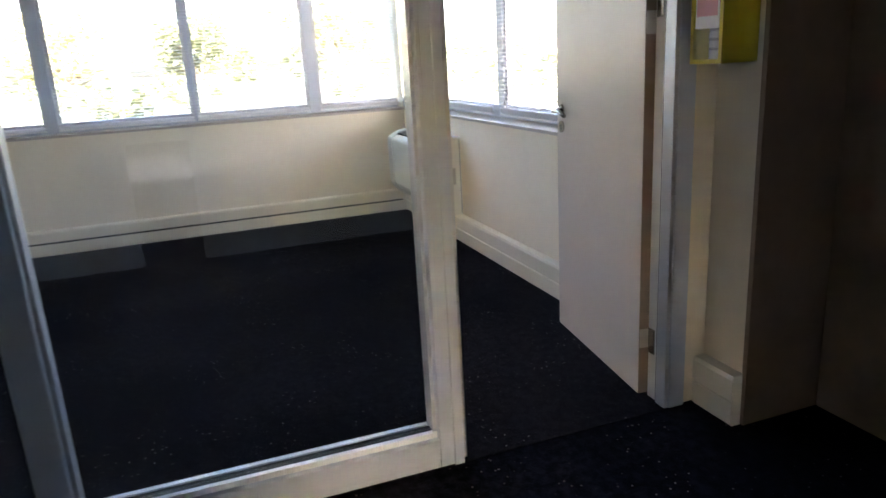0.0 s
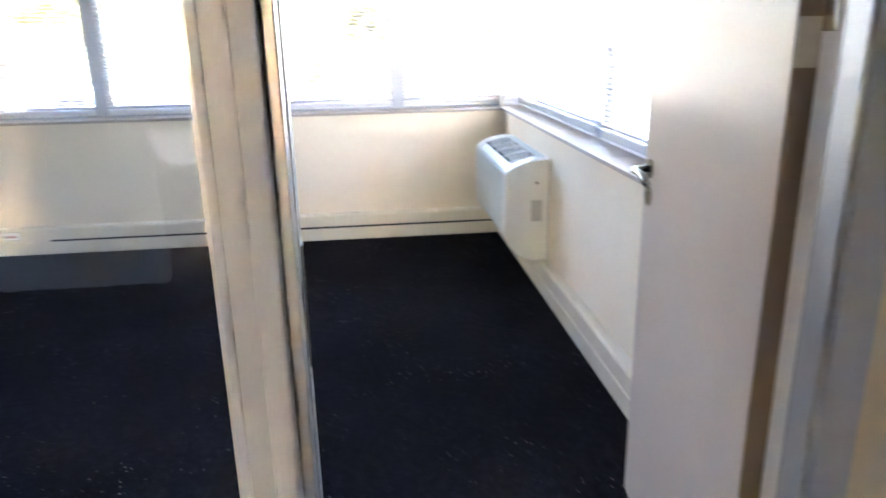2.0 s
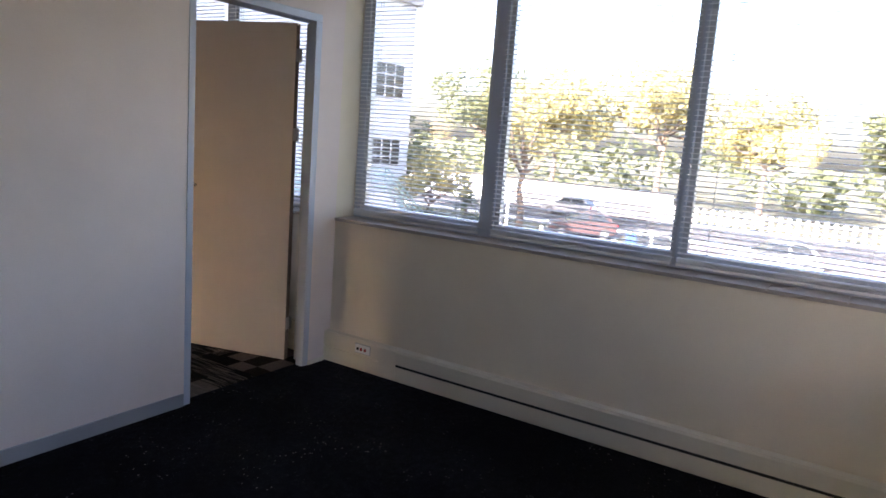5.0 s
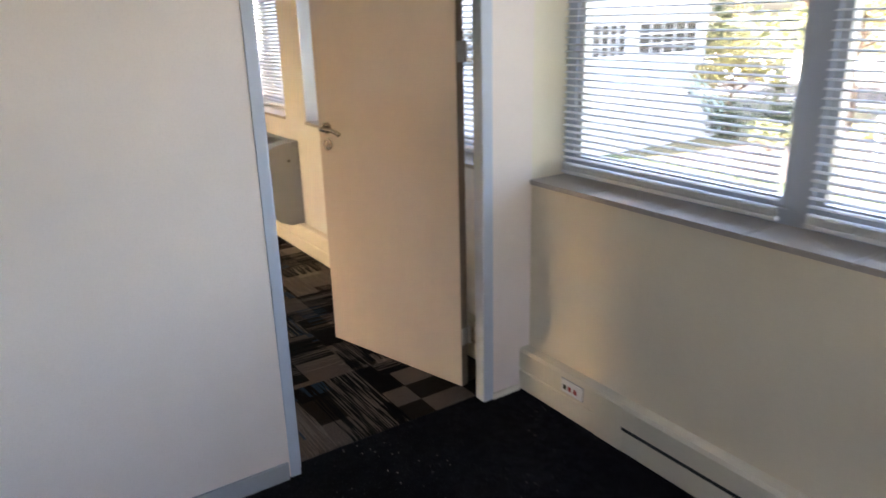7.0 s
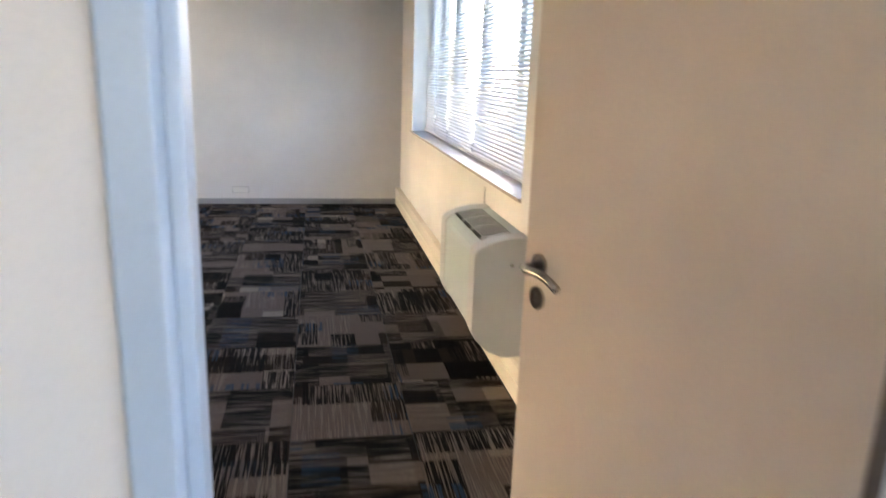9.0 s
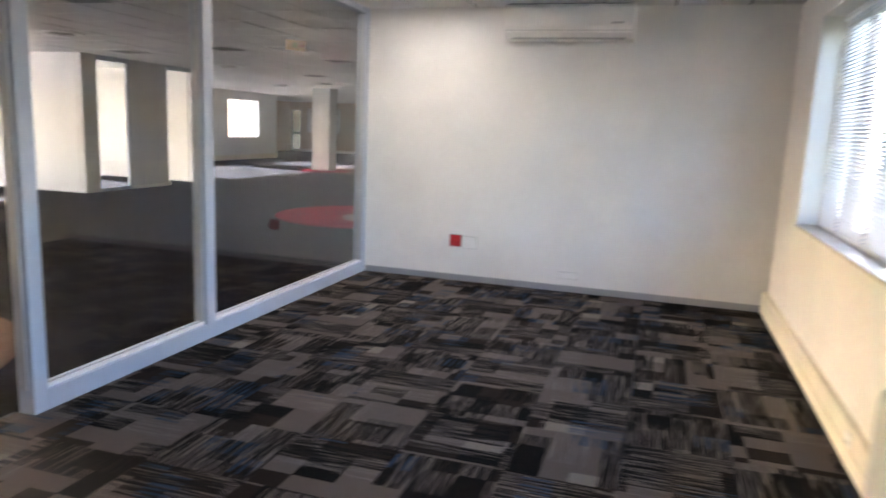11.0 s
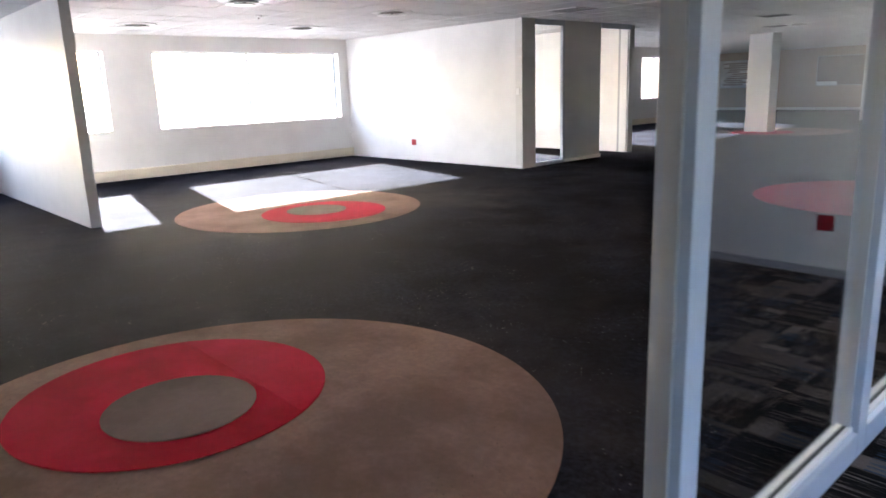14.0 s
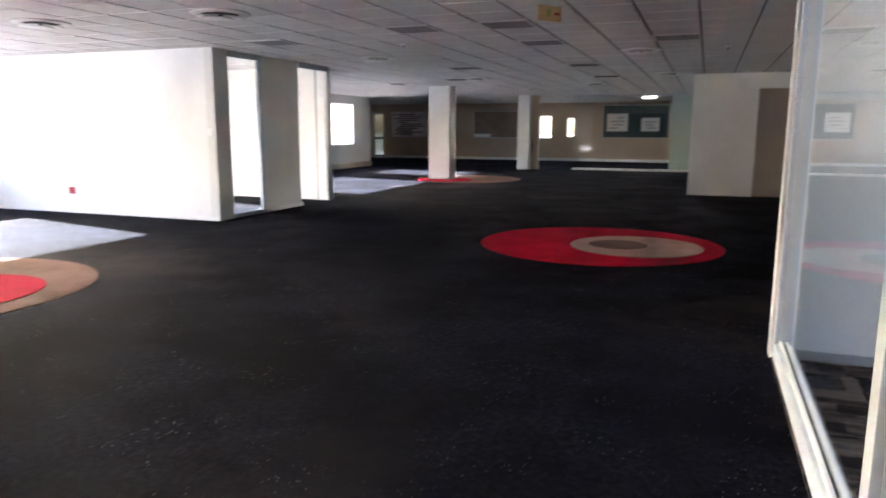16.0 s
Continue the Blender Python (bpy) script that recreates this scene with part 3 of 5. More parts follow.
ang_ab = math.degrees(math.atan2(0.909 - 0.125, -0.474 + 0.25))
door("door_1", pose(-0.25, 0.147, 0.004, 0, 0, ang_ab) @ pose(0, -0.02, 0), 0.815, 2.04, "beige laminate door standing open into the patterned office")
ang_a = math.degrees(math.atan2(-3.57 + 3.462, -3.124 + 3.927))
door("door_2", pose(-3.925, -3.460, 0.004, 0, 0, ang_a) @ pose(0, -0.02, 0), 0.81, 2.04, "beige laminate door standing open against the end wall")
d3 = thing("door_3", "tall taupe flush door, shut, in a white wall", "door", kind="structure")
part("door_leaf", boxes((-3.46, 19.12, 0.01, -2.63, 19.16, 2.31), bevel=0.002), painted("taupe_door_paint", (0.42, 0.34, 0.29), 0.45), d3)
part("door_handle", boxes((-2.74, 19.07, 1.03, -2.66, 19.085, 1.05), (-2.68, 19.085, 1.03, -2.66, 19.12, 1.05)), STEEL, d3)


def door_frame(name, pieces, label):
    f = thing(name, label, "door frame", kind="structure")
    for nm, rows, mat in pieces:
        part(nm, boxes(*rows, bevel=0.003), mat, f)
    return f


door_frame("door_frame_1", [
    ("jamb", [(-0.245, -0.004, 0, -0.196, 0.052, 2.05)], FRAME), ("rebate", [(-0.190, 0.054, 0, -0.166, 0.124, 2.05)], ALU),
    ("jamb", [(-1.092, -0.004, 0, -1.055, 0.124, 2.05)], FRAME), ("stop", [(-1.055, 0.03, 0, -1.04, 0.075, 2.05)], FRAME),
    ("head", [(-1.092, -0.004, 2.05, -0.196, 0.124, 2.092)], FRAME)], "pale grey aluminium door frame between the offices")
door_frame("door_frame_2", [
    ("jamb", [(GX0, -3.57, 0, GX1, -3.50, 2.09)], FRAME), ("stop", [(GX0 + 0.004, -3.50, 0, GX0 + 0.06, -3.485, 2.06)], ALU), ("lining", [(GX0 + 0.062, -3.4995, 0.004, GX1 - 0.004, -3.494, 2.06)], PLASTIC),
    ("hinge_leaf", [(GX1 - 0.044, -3.4938, 1.42, GX1 - 0.008, -3.4915, 1.52)], STEEL), ("hinge_leaf", [(GX1 - 0.044, -3.4938, 0.19, GX1 - 0.008, -3.4915, 0.29)], STEEL),
    ("gasket", [(GX0 + 0.061, -3.499, 0, GX0 + 0.068, -3.489, 2.05)], GASKET),
    ("head", [(GX0, -3.57, 2.09, GX1, -2.675, 2.15)], FRAME)], "pale grey aluminium door frame in the partition")


# ---- glazed partitions ----
def glazed(name, x0, x1, posts, rail_h, label, rails, top=H):
    g = thing(name, label, "partition", kind="structure")
    for a, b in posts:
        p = part("post", boxes((x0, a, 0, x1, b, top - 0.002), bevel=0.004), FRAME, g)
        part("bead", boxes((x0 + 0.03, a - 0.012, rail_h, x1 - 0.03, a - 0.0005, top - 0.06), (x0 + 0.03, b + 0.0005, rail_h, x1 - 0.03, b + 0.012, top - 0.06)), ALU, p)
    for a, b in rails:
        r = part("bottom_rail", boxes((x0, a, 0, x1, b, rail_h - 0.02), bevel=0.004), FRAME, g)
        part("bead", boxes((x0 + 0.022, a, rail_h - 0.02, x0 + 0.040, b, rail_h), (x1 - 0.040, a, rail_h - 0.02, x1 - 0.022, b, rail_h)), PLASTIC, r)
        part("gasket", boxes((x0 + 0.040, a, rail_h - 0.02, x1 - 0.040, b, rail_h - 0.006)), GASKET, r)
        part("top_rail", boxes((x0, a, top - 0.06, x1, b, top - 0.002), bevel=0.003), FRAME, g)
        xm = (x0 + x1) / 2
        part("pane", boxes((xm - 0.003, a + 0.002, rail_h - 0.004, xm + 0.003, b - 0.002, top - 0.062)), GLASS, g)
    return g


ga = glazed("glazed_partition_1", GX0, GX1, [(-2.67, -2.585), (-1.50, -1.42), (-0.10, -0.005)], 0.125,
            "glass partition with pale aluminium posts and rails", [(-2.585, -1.50), (-1.42, -0.10)])
part("jamb_lining", boxes((GX1 - 0.036, -2.690, 0, GX1, -2.671, 2.09)), ALU, ga)
part("gasket", boxes((GX1 - 0.058, -2.6845, 0, GX1 - 0.037, -2.671, 2.09)), GASKET, ga)
part("edge_trim", boxes((GX0 - 0.005, -2.669, 0.0, GX0 + 0.02, -2.634, H - 0.002), bevel=0.004), FRAME, ga)
part("edge_trim", boxes((GX0 - 0.003, -2.600, 0.125, GX0 + 0.02, -2.586, H - 0.06), bevel=0.003), FRAME, ga)
part("door_stop", boxes((GX0 + 0.024, -2.690, 0, GX1 - 0.059, -2.671, 2.09), bevel=0.003), ALU, ga)
strike = part("strike_plate", boxes((GX1 - 0.032, -2.6930, 0.93, GX1 - 0.008, -2.6902, 1.13)), STEEL, ga, "steel lock strike plate")
part("transom_pane", boxes((-4.003, -3.57, 2.152, -3.997, -2.675, H - 0.01)), GLASS, ga)
setting("wall_partition_stub", boxes((GX0 + 0.012, A_END, 0, GX1 - 0.012, -3.571, H)), WALL, "narrow cream wall beside the door frame", "wall")
gb = glazed("glazed_partition_2", BX0, BX1, [(0.13, 0.21), (1.10, 1.20), (3.235, 3.325), (4.63, 4.73), (7.22, 7.295)], 0.135,
            "glass partition with pale aluminium posts beside an open doorway", [(0.21, 1.10), (3.325, 4.63), (4.73, 7.22)])
part("head_rail", boxes((BX0, 1.20, H - 0.06, BX1, 3.235, H - 0.002)), FRAME, gb)
part("threshold", boxes((BX0 - 0.035, 1.2, 0.0, BX1 - 0.002, 3.235, 0.0075), bevel=0.002), painted("glue_residue", (0.075, 0.078, 0.085), 0.7, 0.55, 45.0, 0.8, spots=9.0), gb, "rough grey glue strip across the doorway")
gc = thing("glazed_partition_3", "far glass partition on a low white rail", "partition", kind="structure")
part("bottom_rail", boxes((-9.0, 28.0, 0, -4.81, 28.06, 0.07)), PLASTIC, gc)
part("pane", boxes((-9.0, 28.027, 0.07, -5.65, 28.033, H - 0.05)), GLASS, gc)
part("frosted_panel", boxes((-5.65, 28.01, 0.07, -4.81, 28.05, H - 0.05)), painted("frosted_film", (0.42, 0.50, 0.46), 0.5), gc, "pale green frosted panel")
part("top_rail", boxes((-9.0, 28.0, H - 0.05, -4.81, 28.06, H - 0.002)), FRAME, gc)
FROSTED, fn, fl, fb = nodes_of("frosted_sheet")
ft, fm = fn.new("ShaderNodeBsdfTranslucent"), fn.new("ShaderNodeMixShader")
ft.inputs[0].default_value = (0.62, 0.61, 0.60, 1)
fl.new(ramp(fn, fl, noise_node(fn, fl, 1.2).outputs[0], [(0.3, (0.61, 0.605, 0.61)), (0.7, (0.67, 0.665, 0.67))]), fb.inputs["Base Color"])
fm.inputs[0].default_value = 0.15
fl.new(fb.outputs[0], fm.inputs[1])
fl.new(ft.outputs[0], fm.inputs[2])
fl.new(fm.outputs[0], fn["Material Output"].inputs[0])
gs = thing("glazed_partition_4", "side room front with a white-framed opening and grey panel", "partition", kind="structure")
part("end_post", boxes((-11.66, 11.44, 0, -11.50, 11.80, H - 0.002), bevel=0.004), painted("grey_post_paint", (0.72, 0.70, 0.67), 0.5), gs)
part("opening_frame", boxes((-11.60, 11.80, 0, -11.54, 11.85, H - 0.1), (-11.60, 12.66, 0, -11.54, 12.72, H - 0.1), (-11.60, 11.80, H - 0.1, -11.54, 12.72, H - 0.002), (-11.60, 11.85, 0, -11.54, 12.66, 0.06)), FRAME, gs)
part("pane", boxes((-11.573, 11.85, 0.06, -11.567, 12.66, H - 0.1)), GLASS, gs)
part("panel", boxes((-11.575, 12.72, 0.06, -11.565, 13.90, H - 0.002)), FROSTED, gs, "frosted grey infill panel")
part("plinth", boxes((-11.60, 12.72, 0.0, -11.53, 13.90, 0.06)), PLASTIC, gs)
part("head_rail", boxes((-11.60, 13.905, H - 0.10, -11.54, 14.965, H - 0.002)), FRAME, gs, "grey aluminium head rail")
part("end_stile", boxes((-11.80, 14.955, 0, -11.622, 14.998, H - 0.002), bevel=0.003), PLASTIC, gs, "white end stile")
# shadow beside the stile, drawn as a grey strip
part("joint_shadow_strip", boxes((-11.87, 14.985, 0, -11.802, 14.998, H - 0.002)), GREY_PLASTIC, gs, "dark strip painted for the shadow in the joint")
part("end_trim", boxes((-11.618, 14.97, 0, -11.585, 15.14, H - 0.002), bevel=0.003), PLASTIC, gs, "white end trim")

TINTED = make_glass("grey_tinted_glass", (0.16, 0.17, 0.17))
gd = thing("glazed_door", "aluminium glazed door with a mid rail at the far end", "door", kind="structure")
part("door_frame", boxes((-20.436, FAR_Y + 0.06, 0, -20.38, FAR_Y + 0.12, 2.216), (-19.90, FAR_Y + 0.06, 0, -19.844, FAR_Y + 0.12, 2.216), (-20.38, FAR_Y + 0.06, 2.16, -19.90, FAR_Y + 0.12, 2.216), (-20.38, FAR_Y + 0.06, 0, -19.90, FAR_Y + 0.12, 0.12)), ALU, gd)
part("mid_rail", boxes((-20.38, FAR_Y + 0.065, 0.92, -19.90, FAR_Y + 0.115, 1.02)), ALU, gd)
part("pane", boxes((-20.38, FAR_Y + 0.087, 0.12, -19.90, FAR_Y + 0.093, 0.92)), TINTED, gd)
part("pane", boxes((-20.38, FAR_Y + 0.087, 1.02, -19.90, FAR_Y + 0.093, 2.16)), TINTED, gd)
# columns
for x0, y0, x1, y1, lab in ((-11.97, 21.42, -11.34, 21.95, "square white painted column standing on a carpet circle"),
                            (-10.90, 27.40, -10.46, 27.80, "slim white painted column at the far end")):
    tagged(new("column", mesh_of("column", boxes((x0, y0, 0.001, x1, y1, H), bevel=0.01), WALL_W)), lab, "column", "office columns")


# ---- fan-coil heaters ----
def heater(m, width, label, plate=True, n=4, shell=None, front=None):
    """Wall-hung unit: local x across (0..width), back at y = 0, front at -y."""
    h = thing("fan_coil_heater", label, "heater", m, group="wall heaters")
    D = 0.25
    shell, front = shell or HEATER, front or HEATER_PANEL
    side = [(0, 0.19), (-0.10, 0.195), (-0.17, 0.225), (-D + 0.02, 0.285), (-D, 0.33), (-D, 0.685), (-D + 0.008, 0.705), (-D + 0.03, 0.722), (-0.16, 0.748), (-0.09, 0.762), (0, 0.766)]
    body = [(0, 0.19), (-0.09, 0.20), (-0.16, 0.235), (-D + 0.022, 0.30), (-D + 0.004, 0.335), (-D + 0.004, 0.68), (-D + 0.012, 0.70), (-D + 0.032, 0.717), (-0.16, 0.743), (-0.09, 0.757), (0, 0.761)]
    cap = 0.115
    part("casing", prism(bmesh.new(), body, cap, width - cap), front, h)
    for a, b in ((0, cap), (width - cap, width)):
        bm = prism(bmesh.new(), side, a, b)
        bmesh.ops.bevel(bm, geom=[e for e in bm.edges if e.calc_length() < 0.13 and abs(e.verts[0].co.x - e.verts[1].co.x) < 1e-5], offset=0.004, segments=2, affect="EDGES")
        c = part("end_cap", bm, shell, h)
        s, xs = (-1, a) if a == 0 else (1, b)
        if plate:
            part("label_plate", boxes((xs + s * 0.001, -0.105, 0.425, xs + s * 0.004, -0.045, 0.545), bevel=0.001), GREY_PLASTIC, c, "small grey rating label")
        part("screw", cyl(bmesh.new(), (xs, -0.075, 0.64), (xs + s * 0.004, -0.075, 0.64), 0.009, 14), STEEL, c)
        # grey strip stands in for the shadow line where the cap meets the wall
        part("wall_shadow_strip", boxes((xs - 0.001 if a == 0 else xs - 0.006, -0.012, 0.21, xs + 0.006 if a == 0 else xs + 0.001, -0.003, 0.75)), GREY_PLASTIC, c)
    # top outlet: dark trough under long thin blades, crossed by ribs, on the sloping top
    gx0, gx1, gy0, gy1 = cap + 0.005, width - cap - 0.005, -0.195, -0.055
    top = lambda y: 0.7415 + (y - gy0) * (0.022 / 0.105) if y < -0.09 else 0.7635 + (y + 0.09) * 0.06
    gr = part("outlet_grille", prism(bmesh.new(), [(gy0, 0.7385), (-0.16, 0.7465), (-0.09, 0.7605), (gy1, 0.7625), (gy1, 0.750), (gy0, 0.725)], gx0, gx1), DARK_GAP, h, "dark louvred air outlet")
    for k in range(n + 1):
        x0 = gx0 + k * (gx1 - gx0) / n
        part("grille_rib", prism(bmesh.new(), [(gy0 - 0.004, 0.7425), (-0.16, 0.7505), (-0.09, 0.7645), (gy1 + 0.004, 0.7665), (gy1 + 0.004, 0.758), (gy0 - 0.004, 0.73)], x0 - 0.005, x0 + 0.005), shell, gr)
    for j in range(1, 11):
        y = gy0 + j * (gy1 - gy0) / 11
        part("grille_blade", boxes((gx0, y - 0.0012, top(y) - 0.005, gx1, y + 0.0012, top(y) + 0.0002)), shell, gr)
    part("drain_pipe", tube(bmesh.new(), [(0.2, -0.10, 0.21), (0.2, -0.10, 0.17), (0.205, -0.085, 0.155), (0.21, -0.06, 0.16)], 0.007), GREY_PLASTIC, h)
    return h


heater(pose(-0.30, A_END, 0.0, 0, 0, 180), 1.03, "white wall-hung fan heater with a louvred top, under the end window")
heater(pose(0.0, 3.23, 0.0, 0, 0, -90), 0.85, "wall-hung fan heater with a dark louvred top, coloured darker for its shade", plate=False, n=3, shell=HEATER_SHADED, front=HEATER_FRONT_SHADED)


# ---- wall fittings ----
def socket(m, w, h, material, label, holes=True, rocker=False):
    s = thing("wall_socket", label, "socket", m, group="wall sockets")
    part("plate", boxes((-w / 2, -0.009, -h / 2, w / 2, 0.0, h / 2), bevel=0.003), material, s)
    # grey outline painted in for the shadow around the plate
    part("shadow_rim", boxes((-w / 2 - 0.004, -0.003, -h / 2 - 0.004, w / 2 + 0.004, -0.0005, h / 2 + 0.004)), GREY_PLASTIC, s, "thin grey outline standing in for the plate's shadow")
    if holes:
        for dx in (-0.02, 0.02):
            part("pin_hole", boxes((dx - 0.006, -0.0105, -0.02, dx + 0.006, -0.0092, -0.006)), DARK_GAP, s)
        part("rocker_switch", boxes((-0.012, -0.014, 0.012, 0.012, -0.0085, 0.036), bevel=0.002), material, s)
    if rocker:
        part("rocker_switch", boxes((-w / 4, -0.013, -h / 4, w / 4, -0.0085, h / 4), bevel=0.002), material, s)
    return s


FB = B_END
socket(pose(-2.895, FB, 0.41), 0.115, 0.115, RED_PLASTIC, "red square wall socket plate")
socket(pose(-2.755, FB, 0.40), 0.15, 0.115, PLASTIC, "white double wall socket beside the red one", False, True)
socket(pose(-1.76, FB, 0.165), 0.17, 0.06, PLASTIC, "white blank wall plate near the floor", False, True)
socket(pose(-14.55, 11.45, 0.385), 0.14, 0.115, RED_PLASTIC, "red wall socket on the white partition")
socket(pose(-11.60, 11.44, 1.38), 0.08, 0.12, PLASTIC, "white light switch on the partition end", False, True)
data = socket(pose(-0.054, -0.32, 0.146, 0, 0, -90), 0.11, 0.052, PLASTIC, "white data outlet with red markers set in the trunking", False)
for x, mat in ((-0.034, GASKET), (-0.008, RED_PLASTIC), (0.022, RED_PLASTIC)):
    part("data_port", boxes((x - 0.007, -0.0115, -0.010, x + 0.009, -0.0095, 0.008)), mat, data)
for y in (3.7, 4.2):
    socket(pose(-0.054, y, 0.146, 0, 0, -90), 0.10, 0.055, PLASTIC, "white power outlet set in the trunking")
strip = thing("cable_cover", "thin vertical cable strip on the cream wall", "cable strip")
part("strip", boxes((-0.006, 3.245, 0.20, -0.0005, 3.255, 0.86)), GREY_PLASTIC, strip)

# air conditioner on the second office's end wall
ac = thing("air_conditioner", "white split air conditioner high on the end wall", "air conditioner")
bm = prism(bmesh.new(), [(0, 2.29), (-0.06, 2.285), (-0.14, 2.30), (-0.19, 2.345), (-0.205, 2.40), (-0.205, 2.565), (-0.19, 2.59), (0, 2.59)], -2.47, -1.33)
for v in bm.verts:
    v.co.y += B_END
    v.co.z += 0.04
part("casing", bm, PLASTIC, ac)
part("air_flap", boxes((-2.40, B_END - 0.185, 2.336, -1.40, B_END - 0.075, 2.344)), GREY_PLASTIC, ac, "closed grey louvre flap")
part("intake_grille", boxes((-2.44, B_END - 0.18, 2.631, -1.36, B_END - 0.02, 2.637)), DARK_GAP, ac)
part("front_line", boxes((-2.46, B_END - 0.2075, 2.402, -1.34, B_END - 0.2045, 2.406)), GREY_PLASTIC, ac)
part("badge", boxes((-1.52, B_END - 0.208, 2.46, -1.42, B_END - 0.205, 2.475)), GREY_PLASTIC, ac)

# emergency box in the corridor
yb = thing("emergency_box", "yellow steel wall box with a clear front", "wall box")
x0, x1, yf, yw, z0, z1 = -4.225, -4.08, -3.53, -3.665, 1.262, 1.62
part("case", boxes((x0, yw, z0, x1, yf, z0 + 0.012), (x0, yw, z1 - 0.012, x1, yf, z1), (x0, yw, z0, x0 + 0.008, yf, z1), (x1 - 0.008, yw, z0, x1, yf, z1), (x0, yw, z0, x1, yw + 0.006, z1)), YELLOW, yb)
part("front_frame", boxes((x0, yf, z0, x1, yf + 0.008, z0 + 0.014), (x0, yf, z1 - 0.014, x1, yf + 0.008, z1), (x0, yf, z0 + 0.014, x0 + 0.014, yf + 0.008, z1 - 0.014), (x1 - 0.014, yf, z0 + 0.014, x1, yf + 0.008, z1 - 0.014)), YELLOW, yb)
part("window_pane", boxes((x0 + 0.014, yf + 0.001, z0 + 0.014, x1 - 0.014, yf + 0.004, z1 - 0.014)), GLASS, yb)
card = part("instruction_card", boxes((x0 + 0.02, yf + 0.0045, z0 + 0.108, x1 - 0.02, yf + 0.006, z1 - 0.02)), PLASTIC, yb, "white and pink printed card")
part("print_band", boxes((x0 + 0.026, yf + 0.0062, z0 + 0.145, x1 - 0.026, yf + 0.0068, z0 + 0.21)), PINK_CARD, card)
cn = thing("canister", "white canister with printed bands inside the yellow box", "canister")
cx, cy = -4.118, -3.60
part("body", cyl(bmesh.new(), (cx, cy, z0 + 0.0125), (cx, cy, z0 + 0.17), 0.026, 24), PLASTIC, cn)
for k in range(4):
    part("print_band", cyl(bmesh.new(), (cx, cy, z0 + 0.04 + k * 0.03), (cx, cy, z0 + 0.048 + k * 0.03), 0.0266, 24), GREY_PLASTIC, cn)
part("cap", cyl(bmesh.new(), (cx, cy, z0 + 0.17), (cx, cy, z0 + 0.20), 0.02, 24), RED_PLASTIC, cn)

# ---- ceiling fittings ----
tr = thing("ceiling_light", "lit fluorescent ceiling panel in the second office", "ceiling light")
part("frame", boxes((-3.46, 5.48, H - 0.012, -2.80, 5.52, H - 0.001), (-3.46, 6.68, H - 0.012, -2.80, 6.72, H - 0.001), (-3.46, 5.52, H - 0.012, -3.42, 6.68, H - 0.001), (-2.84, 5.52, H - 0.012, -2.80, 6.68, H - 0.001)), PLASTIC, tr)
part("diffuser", boxes((-3.42, 5.52, H - 0.010, -2.84, 6.68, H - 0.006)), LIT, tr, "glowing warm white diffuser")

tmpl = None
for x, y in ((-7.9, 10.7), (-6.7, 10.7), (-6.7, 12.5), (-10.3, 11.3), (-6.7, 16.1), (-4.9, 12.5), (-6.7, 19.1), (-10.3, 19.1), (-9.1, 16.1), (-9.1, 6.5), (-6.7, 6.5), (-12.1, 15.5)):
    if tmpl is None:
        tmpl = thing("ceiling_light", "unlit square ceiling light with a grey louvre", "ceiling light", pose(x, y, H), "square ceiling lights")
        part("frame", boxes((-0.295, -0.295, -0.012, 0.295, -0.265, -0.004), (-0.295, 0.265, -0.012, 0.295, 0.295, -0.004), (-0.295, -0.265, -0.012, -0.265, 0.265, -0.004), (0.265, -0.265, -0.012, 0.295, 0.265, -0.004)), TILE_CEIL, tmpl)
        part("backing", boxes((-0.265, -0.265, -0.006, 0.265, 0.265, -0.004)), LOUVRE, tmpl)
        for k in range(7):
            part("louvre_blade", boxes((-0.265, -0.24 + k * 0.08, -0.012, 0.265, -0.236 + k * 0.08, -0.006)), LOUVRE, tmpl)
    else:
        copy_thing(tmpl, pose(x, y, H))
tmpl = None
for x, y in ((-9.35, 8.9), (-11.75, 8.75), (-9.83, 13.7), (-5.47, 13.85), (-5.3, 18.6), (-12.3, 20.0), (-9.67, 23.9), (-11.5, 6.2), (-14.85, 6.05), (-7.3, 21.5), (-9.7, 18.8), (-14.4, 8.8)):
    if tmpl is None:
        tmpl = thing("ceiling_diffuser", "round white ceiling air diffuser with stepped cones", "air diffuser", pose(x, y, H), "round ceiling diffusers")
        part("flange", lathe(bmesh.new(), [(0.20, -0.004), (0.31, -0.004), (0.315, -0.010), (0.30, -0.018), (0.22, -0.03), (0.20, -0.012)]), PLASTIC, tmpl, smooth=True)
        part("throat", lathe(bmesh.new(), [(0.001, -0.004), (0.205, -0.004), (0.205, -0.008), (0.001, -0.008)]), DARK_GAP, tmpl)
        part("cone", lathe(bmesh.new(), [(0.10, -0.010), (0.17, -0.034), (0.235, -0.052), (0.232, -0.056), (0.165, -0.040), (0.095, -0.016)]), PLASTIC, tmpl, smooth=True)
        part("centre_plate", lathe(bmesh.new(), [(0.001, -0.05), (0.12, -0.052), (0.14, -0.060), (0.12, -0.066), (0.001, -0.068)]), PLASTIC, tmpl, smooth=True)
        part("stem", cyl(bmesh.new(), (0, 0, -0.051), (0, 0, -0.006), 0.02, 12), DARK_GAP, tmpl)
    else:
        copy_thing(tmpl, pose(x, y, H))
lit = thing("ceiling_downlight", "lit round ceiling light at the far end", "ceiling light")
part("rim", lathe(bmesh.new(), [(0.27, -0.003), (0.31, -0.003), (0.31, -0.03), (0.27, -0.03), (0.27, -0.003)], (-6.55, 29.9, H)), PLASTIC, lit)
part("diffuser", lathe(bmesh.new(), [(0.001, -0.022), (0.27, -0.018)], (-6.55, 29.9, H)), LIT_FAR, lit)
